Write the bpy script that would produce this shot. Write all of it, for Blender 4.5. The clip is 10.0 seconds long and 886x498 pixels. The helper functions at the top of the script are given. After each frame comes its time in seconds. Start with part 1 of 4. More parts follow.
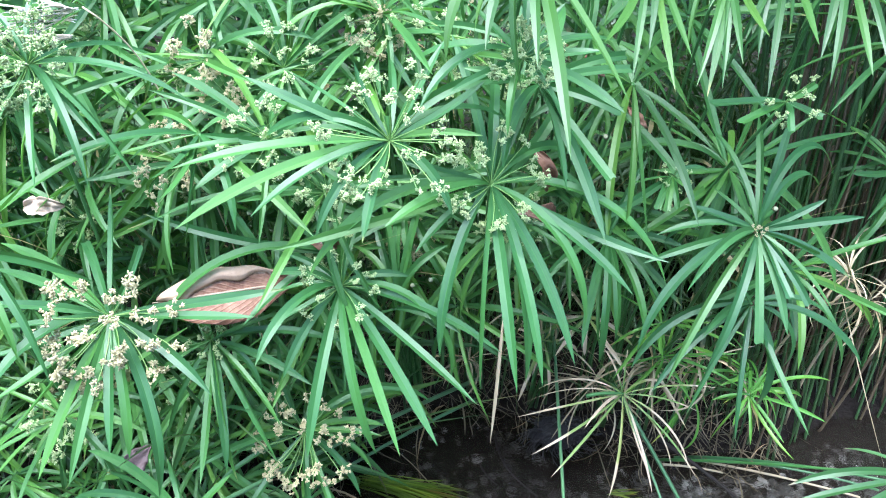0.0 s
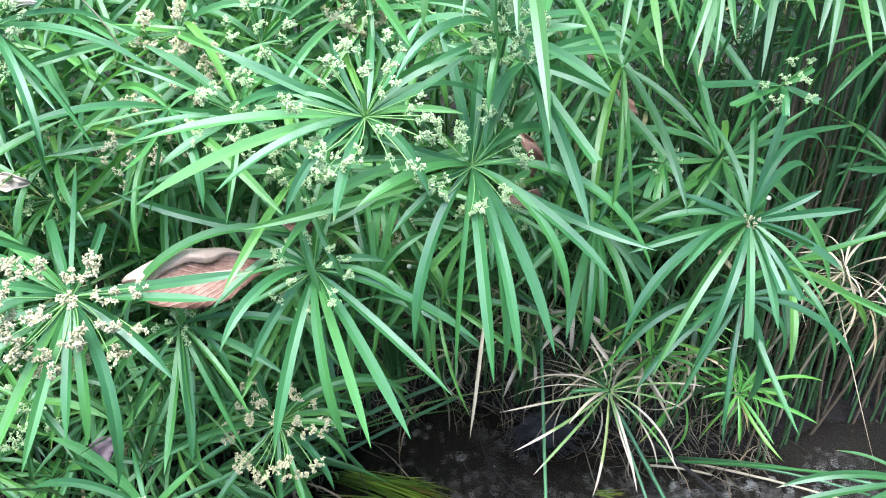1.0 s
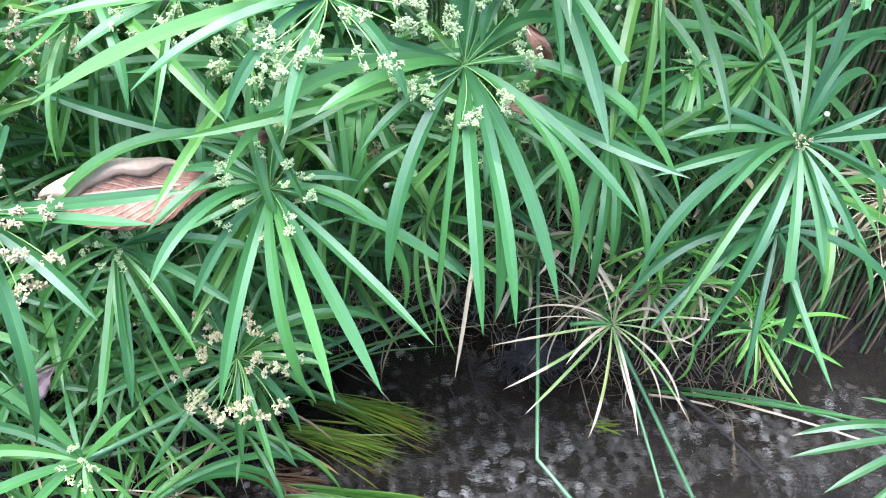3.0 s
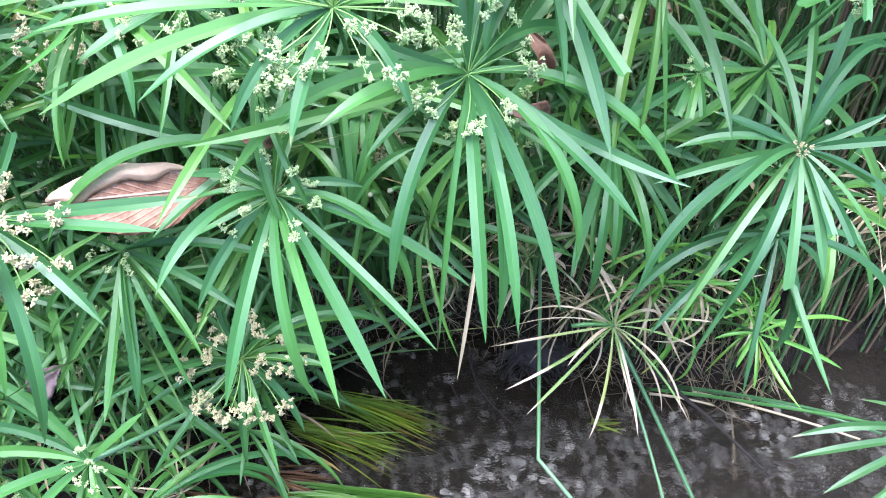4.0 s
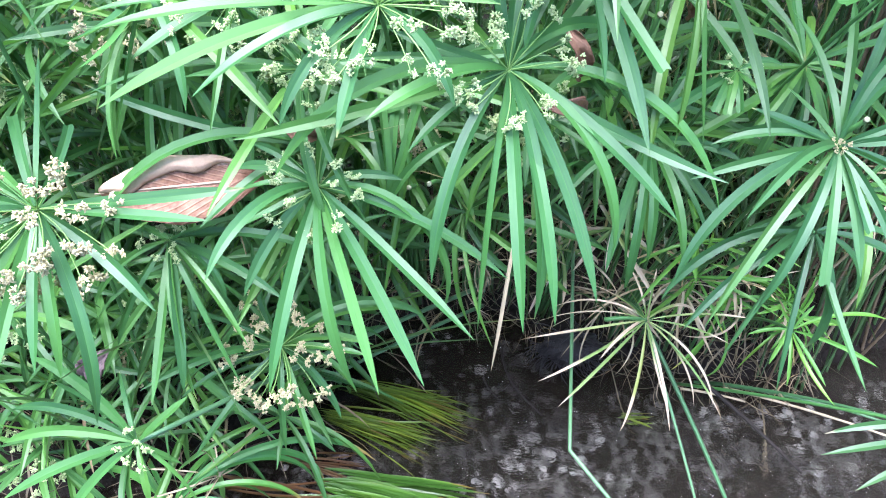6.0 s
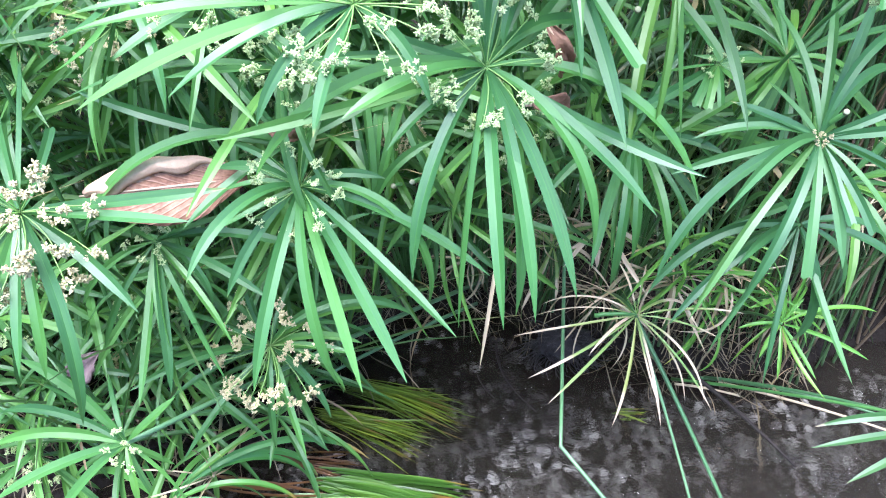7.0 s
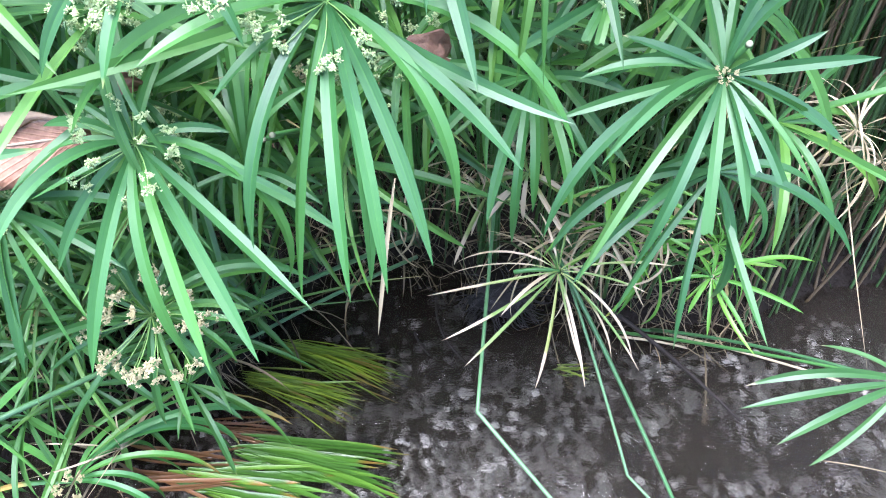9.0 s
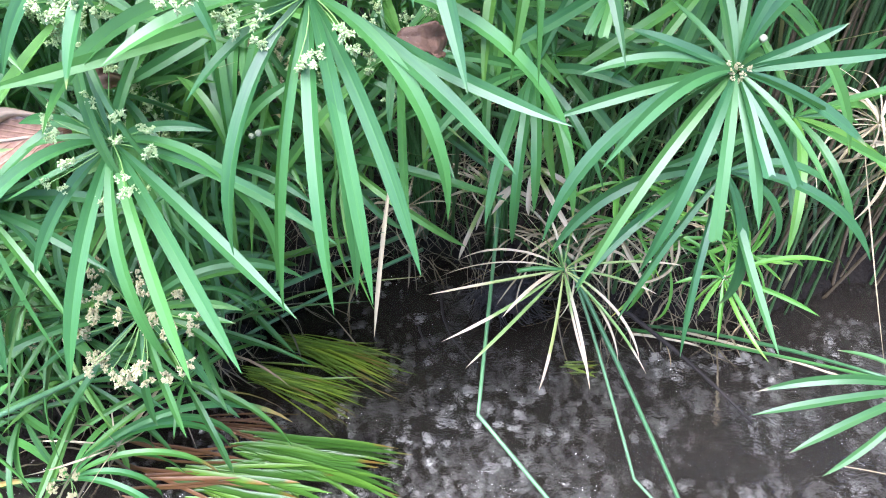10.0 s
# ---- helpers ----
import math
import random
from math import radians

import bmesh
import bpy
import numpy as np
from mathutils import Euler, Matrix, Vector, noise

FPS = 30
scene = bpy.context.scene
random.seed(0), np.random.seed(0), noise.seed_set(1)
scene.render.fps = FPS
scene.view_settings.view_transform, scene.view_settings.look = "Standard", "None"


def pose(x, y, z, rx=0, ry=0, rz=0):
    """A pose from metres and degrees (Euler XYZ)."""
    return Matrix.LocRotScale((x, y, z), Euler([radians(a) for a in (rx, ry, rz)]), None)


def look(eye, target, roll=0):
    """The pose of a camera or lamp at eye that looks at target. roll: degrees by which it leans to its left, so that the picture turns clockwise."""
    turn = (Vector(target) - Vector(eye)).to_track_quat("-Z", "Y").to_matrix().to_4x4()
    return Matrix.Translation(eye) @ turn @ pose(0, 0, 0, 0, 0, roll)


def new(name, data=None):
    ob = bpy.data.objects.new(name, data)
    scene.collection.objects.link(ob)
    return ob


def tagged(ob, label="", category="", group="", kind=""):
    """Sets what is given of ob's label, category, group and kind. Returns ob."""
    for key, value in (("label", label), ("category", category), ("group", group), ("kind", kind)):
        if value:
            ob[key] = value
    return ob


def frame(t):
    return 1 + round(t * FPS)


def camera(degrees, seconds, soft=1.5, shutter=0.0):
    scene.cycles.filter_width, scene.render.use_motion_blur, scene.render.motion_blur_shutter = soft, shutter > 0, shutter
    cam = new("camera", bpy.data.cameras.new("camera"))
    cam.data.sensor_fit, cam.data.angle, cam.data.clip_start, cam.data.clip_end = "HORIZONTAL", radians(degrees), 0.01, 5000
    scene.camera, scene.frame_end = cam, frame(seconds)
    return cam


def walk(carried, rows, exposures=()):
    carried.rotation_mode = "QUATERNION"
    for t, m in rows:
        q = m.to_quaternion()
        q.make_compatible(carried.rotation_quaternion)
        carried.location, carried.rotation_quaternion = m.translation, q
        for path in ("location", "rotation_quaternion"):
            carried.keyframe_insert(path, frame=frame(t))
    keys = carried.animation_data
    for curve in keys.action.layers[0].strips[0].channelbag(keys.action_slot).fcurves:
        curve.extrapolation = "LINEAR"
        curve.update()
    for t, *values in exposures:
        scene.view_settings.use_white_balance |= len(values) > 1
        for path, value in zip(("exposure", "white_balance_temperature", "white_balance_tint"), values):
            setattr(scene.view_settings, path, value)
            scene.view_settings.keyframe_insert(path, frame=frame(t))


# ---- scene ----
cam = camera(59.8, 10.0, 1.0)
METRES, EYE, TILT, LEAN, TURN = 0.55, 1.2, -25.0, 0.0, 0.0
ROWS = [
    (0.0, 0.0, 0.0, 0.0, 0.0, -0.0, -0.0),
    (0.5, 0.0242, 0.0337, -0.0123, -0.15, 0.06, -0.45),
    (1.0, 0.0425, 0.0745, -0.0349, -0.22, 0.04, -1.07),
    (1.5, 0.006, 0.2369, -0.0291, -0.36, -0.22, -1.85),
    (2.0, 0.0281, 0.3386, -0.0212, -0.57, -1.23, -1.99),
    (2.5, 0.0657, 0.3746, -0.0044, -0.6, -6.31, -2.38),
    (4.0, 0.0611, 0.3669, 0.0316, -0.35, -8.14, -2.67),
    (4.5, 0.0404, 0.3597, 0.0382, 0.03, -8.39, -2.91),
    (5.0, 0.0236, 0.3454, 0.0381, 0.65, -8.47, -3.13),
    (6.5, 0.0615, 0.3332, 0.0322, 2.15, -8.82, -2.84),
    (7.0, 0.0823, 0.3311, 0.033, 1.94, -8.83, -2.26),
    (7.5, 0.0956, 0.3239, 0.0309, 1.67, -8.9, -1.75),
    (8.0, 0.1313, 0.3406, 0.0267, 1.39, -9.24, -1.17),
    (8.5, 0.2003, 0.4191, 0.027, 1.22, -10.75, -0.98),
    (9.0, 0.3209, 0.5025, 0.0432, 1.6, -13.01, -0.97),
    (9.5, 0.3796, 0.5435, 0.0589, 2.31, -14.04, -0.97),
    (10.0, 0.3575, 0.579, 0.065, 2.84, -14.3, -0.98),
]
walk(cam, [(t, pose(0, 0, EYE, TILT, LEAN, TURN) @ pose(METRES * x, METRES * y, METRES * z, 90 + pitch, roll, yaw)) for t, x, y, z, yaw, pitch, roll in ROWS], [(0.0, 2.78, 5760, 9), (2.0, 2.94, 5740, 12), (4.0, 3.05, 5820, 17), (10.0, 3.14, 5840, 18)])


# ---- light ----
SUN_EL, SUN_AZ = 70.0, 200.0
world = bpy.data.worlds.new("sky")
scene.world = world
world.use_nodes = True
wn = world.node_tree.nodes
sky = wn.new("ShaderNodeTexSky")
sky.sky_type = "NISHITA"
sky.sun_disc = False
sky.sun_elevation = radians(SUN_EL)
sky.sun_rotation = radians(SUN_AZ)
world.node_tree.links.new(sky.outputs[0], wn["Background"].inputs[0])
wn["Background"].inputs[1].default_value = 0.12
sun = new("sun", bpy.data.lights.new("sun", "SUN"))
sun.data.energy = 2.5
sun.data.angle = radians(50)
sun.data.color = (1.0, 1.0, 0.98)
sun.matrix_world = look((math.sin(radians(SUN_AZ)) * 10 * math.cos(radians(SUN_EL)), math.cos(radians(SUN_AZ)) * 10 * math.cos(radians(SUN_EL)), 10 * math.sin(radians(SUN_EL))), (0, 0, 0))

# ---- materials ----


class Nodes:
    """A small helper to lay out a node material."""

    def __init__(self, name):
        self.mat = bpy.data.materials.new(name)
        self.mat.use_nodes = True
        self.t = self.mat.node_tree
        self.t.nodes.clear()
        self.out = self.t.nodes.new("ShaderNodeOutputMaterial")

    def add(self, kind, **sockets):
        n = self.t.nodes.new(kind)
        if kind == "ShaderNodeMapRange":
            n.interpolation_type = "SMOOTHSTEP"
        for k, v in sockets.items():
            self.put(n, k.replace("_", " "), v)
        return n

    def put(self, n, key, v):
        sock = n.inputs[int(key[1:])] if key[0] == "i" and key[1:].isdigit() else n.inputs[key]
        if isinstance(v, bpy.types.NodeSocket):
            self.t.links.new(v, sock)
        else:
            sock.default_value = v

    def ramp(self, fac, stops):
        n = self.t.nodes.new("ShaderNodeValToRGB")
        self.t.links.new(fac, n.inputs[0])
        el = n.color_ramp.elements
        while len(el) < len(stops):
            el.new(0.5)
        for e, (p, c) in zip(el, stops):
            e.position, e.color = p, (*c, 1)
        return n.outputs[0]

    def mix(self, fac, a, b, mode="MIX"):
        n = self.t.nodes.new("ShaderNodeMix")
        n.data_type, n.blend_type = "RGBA", mode
        for i, v in ((0, fac), (6, a), (7, b)):
            if isinstance(v, bpy.types.NodeSocket):
                self.t.links.new(v, n.inputs[i])
            else:
                n.inputs[i].default_value = v if i == 0 else (*v, 1)
        return n.outputs[2]

    def math(self, op, a, b=0.0, c=0.0):
        n = self.t.nodes.new("ShaderNodeMath")
        n.operation = op
        for i, v in enumerate((a, b, c)):
            if isinstance(v, bpy.types.NodeSocket):
                self.t.links.new(v, n.inputs[i])
            else:
                n.inputs[i].default_value = v
        return n.outputs[0]

    def noise(self, vec, scale, detail=3.0):
        n = self.add("ShaderNodeTexNoise", Vector=vec, Scale=scale, Detail=detail)
        return n.outputs[0]

    def done(self, shader):
        self.t.links.new(shader, self.out.inputs[0])
        return self.mat


def leaf_material(name, dark, mid, light, tip, tip_amount, rough=0.46, through_light=0.33, island=False, tip_power=3.0):
    """A grass-like blade: parallel veins, blotches, a dry tip on some, light shining through."""
    m = Nodes(name)
    uv = m.add("ShaderNodeUVMap").outputs[0]
    sep = m.add("ShaderNodeSeparateXYZ", Vector=uv)
    u, v = sep.outputs[0], sep.outputs[1]
    rnd = m.add("ShaderNodeNewGeometry").outputs["Random Per Island"] if island else m.add("ShaderNodeObjectInfo").outputs["Random"]
    place = m.add("ShaderNodeTexCoord").outputs["Object"]
    base = m.ramp(rnd, [(0.0, dark), (0.5, mid), (0.9, light), (1.0, (light[0] * 1.3, light[1] * 1.08, light[2] * 0.8))])
    blotch = m.noise(place, 22.0, 4.0)
    base = m.mix(m.math("MULTIPLY", blotch, 0.35), base, light)
    vein = m.math("SINE", m.math("MULTIPLY", v, 42.0))
    base = m.mix(m.math("MULTIPLY_ADD", vein, 0.02, 0.03), base, dark)
    along = m.add("ShaderNodeCombineXYZ", X=m.math("MULTIPLY", u, 2.5), Y=m.math("MULTIPLY", v, 9.0), Z=m.math("MULTIPLY", rnd, 40.0)).outputs[0]
    streak = m.noise(along, 1.0, 3.0)
    base = m.mix(m.math("MULTIPLY", m.math("SUBTRACT", streak, 0.35), 0.9), base, light)
    rib = m.math("LESS_THAN", m.math("ABSOLUTE", m.math("SUBTRACT", v, 0.5)), 0.035)
    base = m.mix(m.math("MULTIPLY", rib, 0.3), base, light)
    # dry tips, on some blades longer than on others
    own = m.math("FRACT", m.math("MULTIPLY", rnd, 17.31))
    start = m.math("SUBTRACT", 1.02, m.math("MULTIPLY", m.math("POWER", own, tip_power), tip_amount))
    wob = m.math("MULTIPLY_ADD", m.noise(place, 90.0, 2.0), 0.12, -0.06)
    dry = m.add("ShaderNodeMapRange", Value=m.math("ADD", u, wob), i1=start, i2=m.math("ADD", start, 0.14)).outputs[0]
    base = m.mix(dry, base, tip)
    bump = m.add("ShaderNodeBump", Strength=0.16, Distance=0.0004, Height=m.math("ADD", m.math("MULTIPLY", vein, 0.15), m.math("MULTIPLY", m.noise(place, 60.0), 2.4)))
    p = m.add("ShaderNodeBsdfPrincipled", Base_Color=base, Normal=bump.outputs[0])
    m.put(p, "Roughness", m.math("MULTIPLY_ADD", blotch, 0.2, rough - 0.1))
    m.put(p, "Specular IOR Level", 0.6)
    glow = m.mix(0.4, base, (0.14, 0.38, 0.03), "MIX")
    tr = m.add("ShaderNodeBsdfTranslucent", Color=glow)
    return m.done(m.add("ShaderNodeMixShader", i0=through_light, i1=p.outputs[0], i2=tr.outputs[0]).outputs[0])


def plain_material(name, a, b, scale, rough=0.7, bump=0.3, dist=0.002, random_mix=0.0, through_light=0.0, gloss=0.5):
    """Two colours in a two-scale mottle with a fine relief."""
    m = Nodes(name)
    place = m.add("ShaderNodeTexCoord").outputs["Object"]
    n1, n2 = m.noise(place, scale, 5.0), m.noise(place, scale * 7, 3.0)
    col = m.mix(m.math("MULTIPLY_ADD", n2, 0.5, m.math("MULTIPLY", n1, 0.5)), a, b)
    if random_mix:
        col = m.mix(m.math("MULTIPLY", m.add("ShaderNodeObjectInfo").outputs["Random"], random_mix), col, b)
    bp = m.add("ShaderNodeBump", Strength=bump, Distance=dist, Height=m.math("ADD", n1, n2))
    p = m.add("ShaderNodeBsdfPrincipled", Base_Color=col, Normal=bp.outputs[0], Roughness=rough)
    m.put(p, "Specular IOR Level", gloss)
    if not through_light:
        return m.done(p.outputs[0])
    tr = m.add("ShaderNodeBsdfTranslucent", Color=col)
    return m.done(m.add("ShaderNodeMixShader", i0=through_light, i1=p.outputs[0], i2=tr.outputs[0]).outputs[0])


LEAF = leaf_material("sedge_leaf", (0.016, 0.072, 0.029), (0.032, 0.124, 0.036), (0.070, 0.198, 0.040), (0.36, 0.34, 0.11), 0.13, 0.46)
LEAF_DARK = leaf_material("dark_sedge_leaf", (0.014, 0.066, 0.028), (0.026, 0.102, 0.035), (0.056, 0.156, 0.044), (0.34, 0.32, 0.14), 0.13, 0.46)
LEAF_TIPPED = leaf_material("tip_withered_leaf", (0.014, 0.062, 0.022), (0.028, 0.098, 0.028), (0.055, 0.145, 0.034), (0.42, 0.33, 0.24), 0.16, 0.46, tip_power=0.6)
# LEAF taken darker, to offset the strong light on the hanging leaves
LEAF_HANG_DIMMED = leaf_material("hanging_sedge_leaf", (0.012, 0.054, 0.014), (0.025, 0.090, 0.018), (0.055, 0.140, 0.024), (0.36, 0.34, 0.12), 0.14, 0.45)
LEAF_BACK = leaf_material("clump_leaf", (0.016, 0.072, 0.030), (0.036, 0.130, 0.036), (0.090, 0.225, 0.038), (0.33, 0.30, 0.10), 0.16, 0.5)
LEAF_YOUNG = leaf_material("young_leaf", (0.06, 0.20, 0.03), (0.085, 0.25, 0.035), (0.13, 0.31, 0.045), (0.40, 0.40, 0.08), 0.25)
LEAF_DRY = leaf_material("withering_leaf", (0.09, 0.20, 0.045), (0.15, 0.25, 0.06), (0.26, 0.31, 0.10), (0.53, 0.41, 0.29), 0.95, 0.55, 0.2, False, 0.55)
LEAF_EDGE = leaf_material("yellowing_leaf", (0.034, 0.15, 0.045), (0.05, 0.20, 0.05), (0.10, 0.27, 0.05), (0.30, 0.21, 0.06), 0.6, 0.4, 0.25, False, 1.2)
STRAW_MAT = leaf_material("straw", (0.22, 0.165, 0.09), (0.32, 0.25, 0.15), (0.44, 0.36, 0.24), (0.4, 0.32, 0.2), 0.3, 0.7, 0.15)
# leaf green darkened in the colour itself, standing in for the clump's inner shade
STUFF_LEAF_SHADED = leaf_material("shade_darkened_blade", (0.011, 0.036, 0.013), (0.018, 0.058, 0.018), (0.05, 0.095, 0.027), (0.30, 0.24, 0.11), 0.5, 0.5, 0.25, island=True)
# straw and root browns carry the bank's shade, so far darker than STRAW_MAT
STUFF_STRAW_SHADED = leaf_material("straw_litter", (0.03, 0.022, 0.014), (0.065, 0.05, 0.03), (0.21, 0.16, 0.10), (0.12, 0.09, 0.055), 0.3, 0.75, 0.1, island=True)
WEED = leaf_material("stream_weed_blade", (0.022, 0.052, 0.007), (0.066, 0.130, 0.012), (0.17, 0.245, 0.020), (0.14, 0.09, 0.02), 0.5, 0.4, 0.2)
WEED_BRIGHT = leaf_material("bright_weed_blade", (0.016, 0.055, 0.010), (0.034, 0.105, 0.012), (0.080, 0.175, 0.020), (0.18, 0.10, 0.02), 0.3, 0.4, 0.2)
STALK = plain_material("green_stalk", (0.035, 0.12, 0.03), (0.07, 0.19, 0.05), 25.0, 0.45, 0.2, 0.0008)
STALK_TEAL = plain_material("blue_green_stalk", (0.022, 0.080, 0.026), (0.052, 0.135, 0.050), 25.0, 0.45, 0.2, 0.0008)
STALK_PALE = plain_material("pale_stalk", (0.055, 0.145, 0.058), (0.115, 0.225, 0.105), 25.0, 0.4, 0.2, 0.0008)
STALK_STRAW = plain_material("dry_stalk", (0.30, 0.23, 0.13), (0.50, 0.42, 0.28), 40.0, 0.7, 0.3, 0.001)
FLOWER = plain_material("sedge_flower", (0.30, 0.40, 0.15), (0.48, 0.56, 0.29), 220.0, 0.7, 0.4, 0.0006, 0.3, 0.2)
FLOWER_OLD = plain_material("ripe_sedge_flower", (0.34, 0.30, 0.15), (0.54, 0.48, 0.28), 220.0, 0.75, 0.4, 0.0006, 0.3, 0.15)
RAY = plain_material("flower_stem", (0.12, 0.24, 0.06), (0.20, 0.33, 0.09), 60.0, 0.5, 0.2, 0.0005)
DEAD = plain_material("dead_leaf", (0.10, 0.042, 0.026), (0.30, 0.15, 0.095), 30.0, 0.65, 0.5, 0.003)
DEAD_PALE = plain_material("dead_leaf_rim", (0.32, 0.23, 0.16), (0.52, 0.40, 0.30), 35.0, 0.7, 0.4, 0.002)


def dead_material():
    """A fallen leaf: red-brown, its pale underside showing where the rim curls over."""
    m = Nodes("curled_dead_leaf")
    uv = m.add("ShaderNodeUVMap").outputs[0]
    sep = m.add("ShaderNodeSeparateXYZ", Vector=uv)
    place = m.add("ShaderNodeTexCoord").outputs["Object"]
    n1, n2 = m.noise(place, 28.0, 5.0), m.noise(place, 190.0, 3.0)
    brown = m.ramp(m.math("MULTIPLY_ADD", n2, 0.4, m.math("MULTIPLY", n1, 0.6)), [(0.25, (0.05, 0.020, 0.013)), (0.42, (0.15, 0.062, 0.036)), (0.65, (0.32, 0.165, 0.105))])
    vein = m.math("POWER", m.math("ABSOLUTE", m.math("SINE", m.math("MULTIPLY", m.math("ADD", sep.outputs[0], m.math("ABSOLUTE", m.math("SUBTRACT", sep.outputs[1], 0.5))), 34.0))), 14.0)
    brown = m.mix(m.math("MULTIPLY", vein, 0.35), brown, (0.36, 0.22, 0.15))
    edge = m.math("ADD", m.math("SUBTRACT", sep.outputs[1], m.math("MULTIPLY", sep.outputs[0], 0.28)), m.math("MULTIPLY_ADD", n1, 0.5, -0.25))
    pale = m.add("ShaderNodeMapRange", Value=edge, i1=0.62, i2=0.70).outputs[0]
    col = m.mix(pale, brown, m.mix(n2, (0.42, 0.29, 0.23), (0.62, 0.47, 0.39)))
    bp = m.add("ShaderNodeBump", Strength=0.5, Distance=0.0015, Height=m.math("ADD", n1, vein))
    return m.done(m.add("ShaderNodeBsdfPrincipled", Base_Color=col, Roughness=0.6, Normal=bp.outputs[0]).outputs[0])


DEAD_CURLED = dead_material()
DEAD_FOLD = plain_material("dead_leaf_underside", (0.30, 0.175, 0.115), (0.56, 0.40, 0.29), 34.0, 0.8, 0.4, 0.002)
DEAD_GREY = plain_material("grey_dead_leaf", (0.08, 0.05, 0.055), (0.19, 0.13, 0.13), 40.0, 0.75, 0.5, 0.003)
SOIL = plain_material("wet_soil", (0.005, 0.004, 0.0038), (0.021, 0.016, 0.013), 14.0, 0.9, 0.9, 0.012, gloss=0.15)
TWIG = plain_material("wet_twig", (0.010, 0.008, 0.007), (0.030, 0.024, 0.021), 60.0, 0.75, 0.6, 0.002, gloss=0.2)
BUD = plain_material("cut_stem_end", (0.13, 0.14, 0.08), (0.23, 0.24, 0.15), 120.0, 0.7, 0.3, 0.001)


def pebble_material():
    m = Nodes("pebble")
    rnd = m.add("ShaderNodeNewGeometry").outputs["Random Per Island"]
    place = m.add("ShaderNodeTexCoord").outputs["Object"]
    patch = m.math("MULTIPLY_ADD", m.noise(place, 9.0, 3.0), 1.5, -0.75)
    pick = m.math("ADD", rnd, patch)
    col = m.ramp(pick, [(0.0, (0.016, 0.014, 0.013)), (0.45, (0.036, 0.033, 0.031)), (0.74, (0.066, 0.063, 0.061)), (1.0, (0.29, 0.285, 0.28))])
    n = m.noise(place, 160.0, 4.0)
    col = m.mix(m.math("MULTIPLY", n, 0.6), col, (0.05, 0.044, 0.038))
    bp = m.add("ShaderNodeBump", Strength=0.5, Distance=0.002, Height=n)
    return m.done(m.add("ShaderNodeBsdfPrincipled", Base_Color=col, Roughness=0.55, Normal=bp.outputs[0]).outputs[0])


def water_material():
    """Shallow brown water: clear with a tint, ripples in the sheen."""
    m = Nodes("stream_water")
    place = m.add("ShaderNodeTexCoord").outputs["Object"]
    flow = m.add("ShaderNodeMapping", Vector=place, Scale=(1.0, 1.5, 1.0), Rotation=(0, 0, radians(-25))).outputs[0]
    h = m.math("ADD", m.noise(flow, 16.0, 2.0), m.math("MULTIPLY", m.noise(flow, 75.0, 4.0), 0.45))
    h = m.math("MULTIPLY", h, m.math("MULTIPLY_ADD", m.noise(place, 4.0, 2.0), 2.4, -0.5))
    bp = m.add("ShaderNodeBump", Strength=0.75, Distance=0.018, Height=h)
    gl = m.add("ShaderNodeBsdfGlossy", Color=(1, 1, 1, 1), Roughness=0.04, Normal=bp.outputs[0])
    re = m.add("ShaderNodeBsdfRefraction", Color=(0.80, 0.79, 0.77, 1), Roughness=0.0, IOR=1.33, Normal=bp.outputs[0])
    fr = m.add("ShaderNodeFresnel", IOR=1.33, Normal=bp.outputs[0])
    return m.done(m.add("ShaderNodeMixShader", i0=fr.outputs[0], i1=re.outputs[0], i2=gl.outputs[0]).outputs[0])


PEBBLE = pebble_material()
WATER = water_material()

# ---- mesh helpers ----


def mesh_from(name, verts, faces, mat, uvs=None, smooth=True, crease=False):
    me = bpy.data.meshes.new(name)
    me.from_pydata([tuple(map(float, v)) for v in verts], [], faces)
    if uvs is not None:
        lay = me.uv_layers.new(name="UVMap")
        idx = np.empty(len(me.loops), dtype=np.int32)
        me.loops.foreach_get("vertex_index", idx)
        lay.data.foreach_set("uv", np.asarray(uvs, dtype=np.float32)[idx].ravel())
    if smooth:
        me.polygons.foreach_set("use_smooth", [True] * len(me.polygons))
    if crease:
        me.attributes.new("sharp_edge", "BOOLEAN", "EDGE").data.foreach_set("value", [abs(uvs[a][1] - 0.5) < 1e-6 and abs(uvs[b][1] - 0.5) < 1e-6 for a, b in me.edge_keys])
    me.materials.append(mat)
    return me


def child(name, me, parent, m=None, label=""):
    ob = new(name, me)
    ob.parent = parent
    if m is not None:
        ob.matrix_basis = m
    return tagged(ob, label) if label else ob


class Pile:
    """Collects pieces of geometry for one mesh."""

    def __init__(self):
        self.v, self.f, self.uv = [], [], []

    def add(self, verts, faces, uvs=None):
        k = len(self.v)
        self.v.extend(verts)
        self.f.extend([tuple(i + k for i in f) for f in faces])
        self.uv.extend(uvs if uvs is not None else [(0.5, 0.5)] * len(verts))

    def mesh(self, name, mat, smooth=True):
        return mesh_from(name, self.v, self.f, mat, self.uv, smooth)


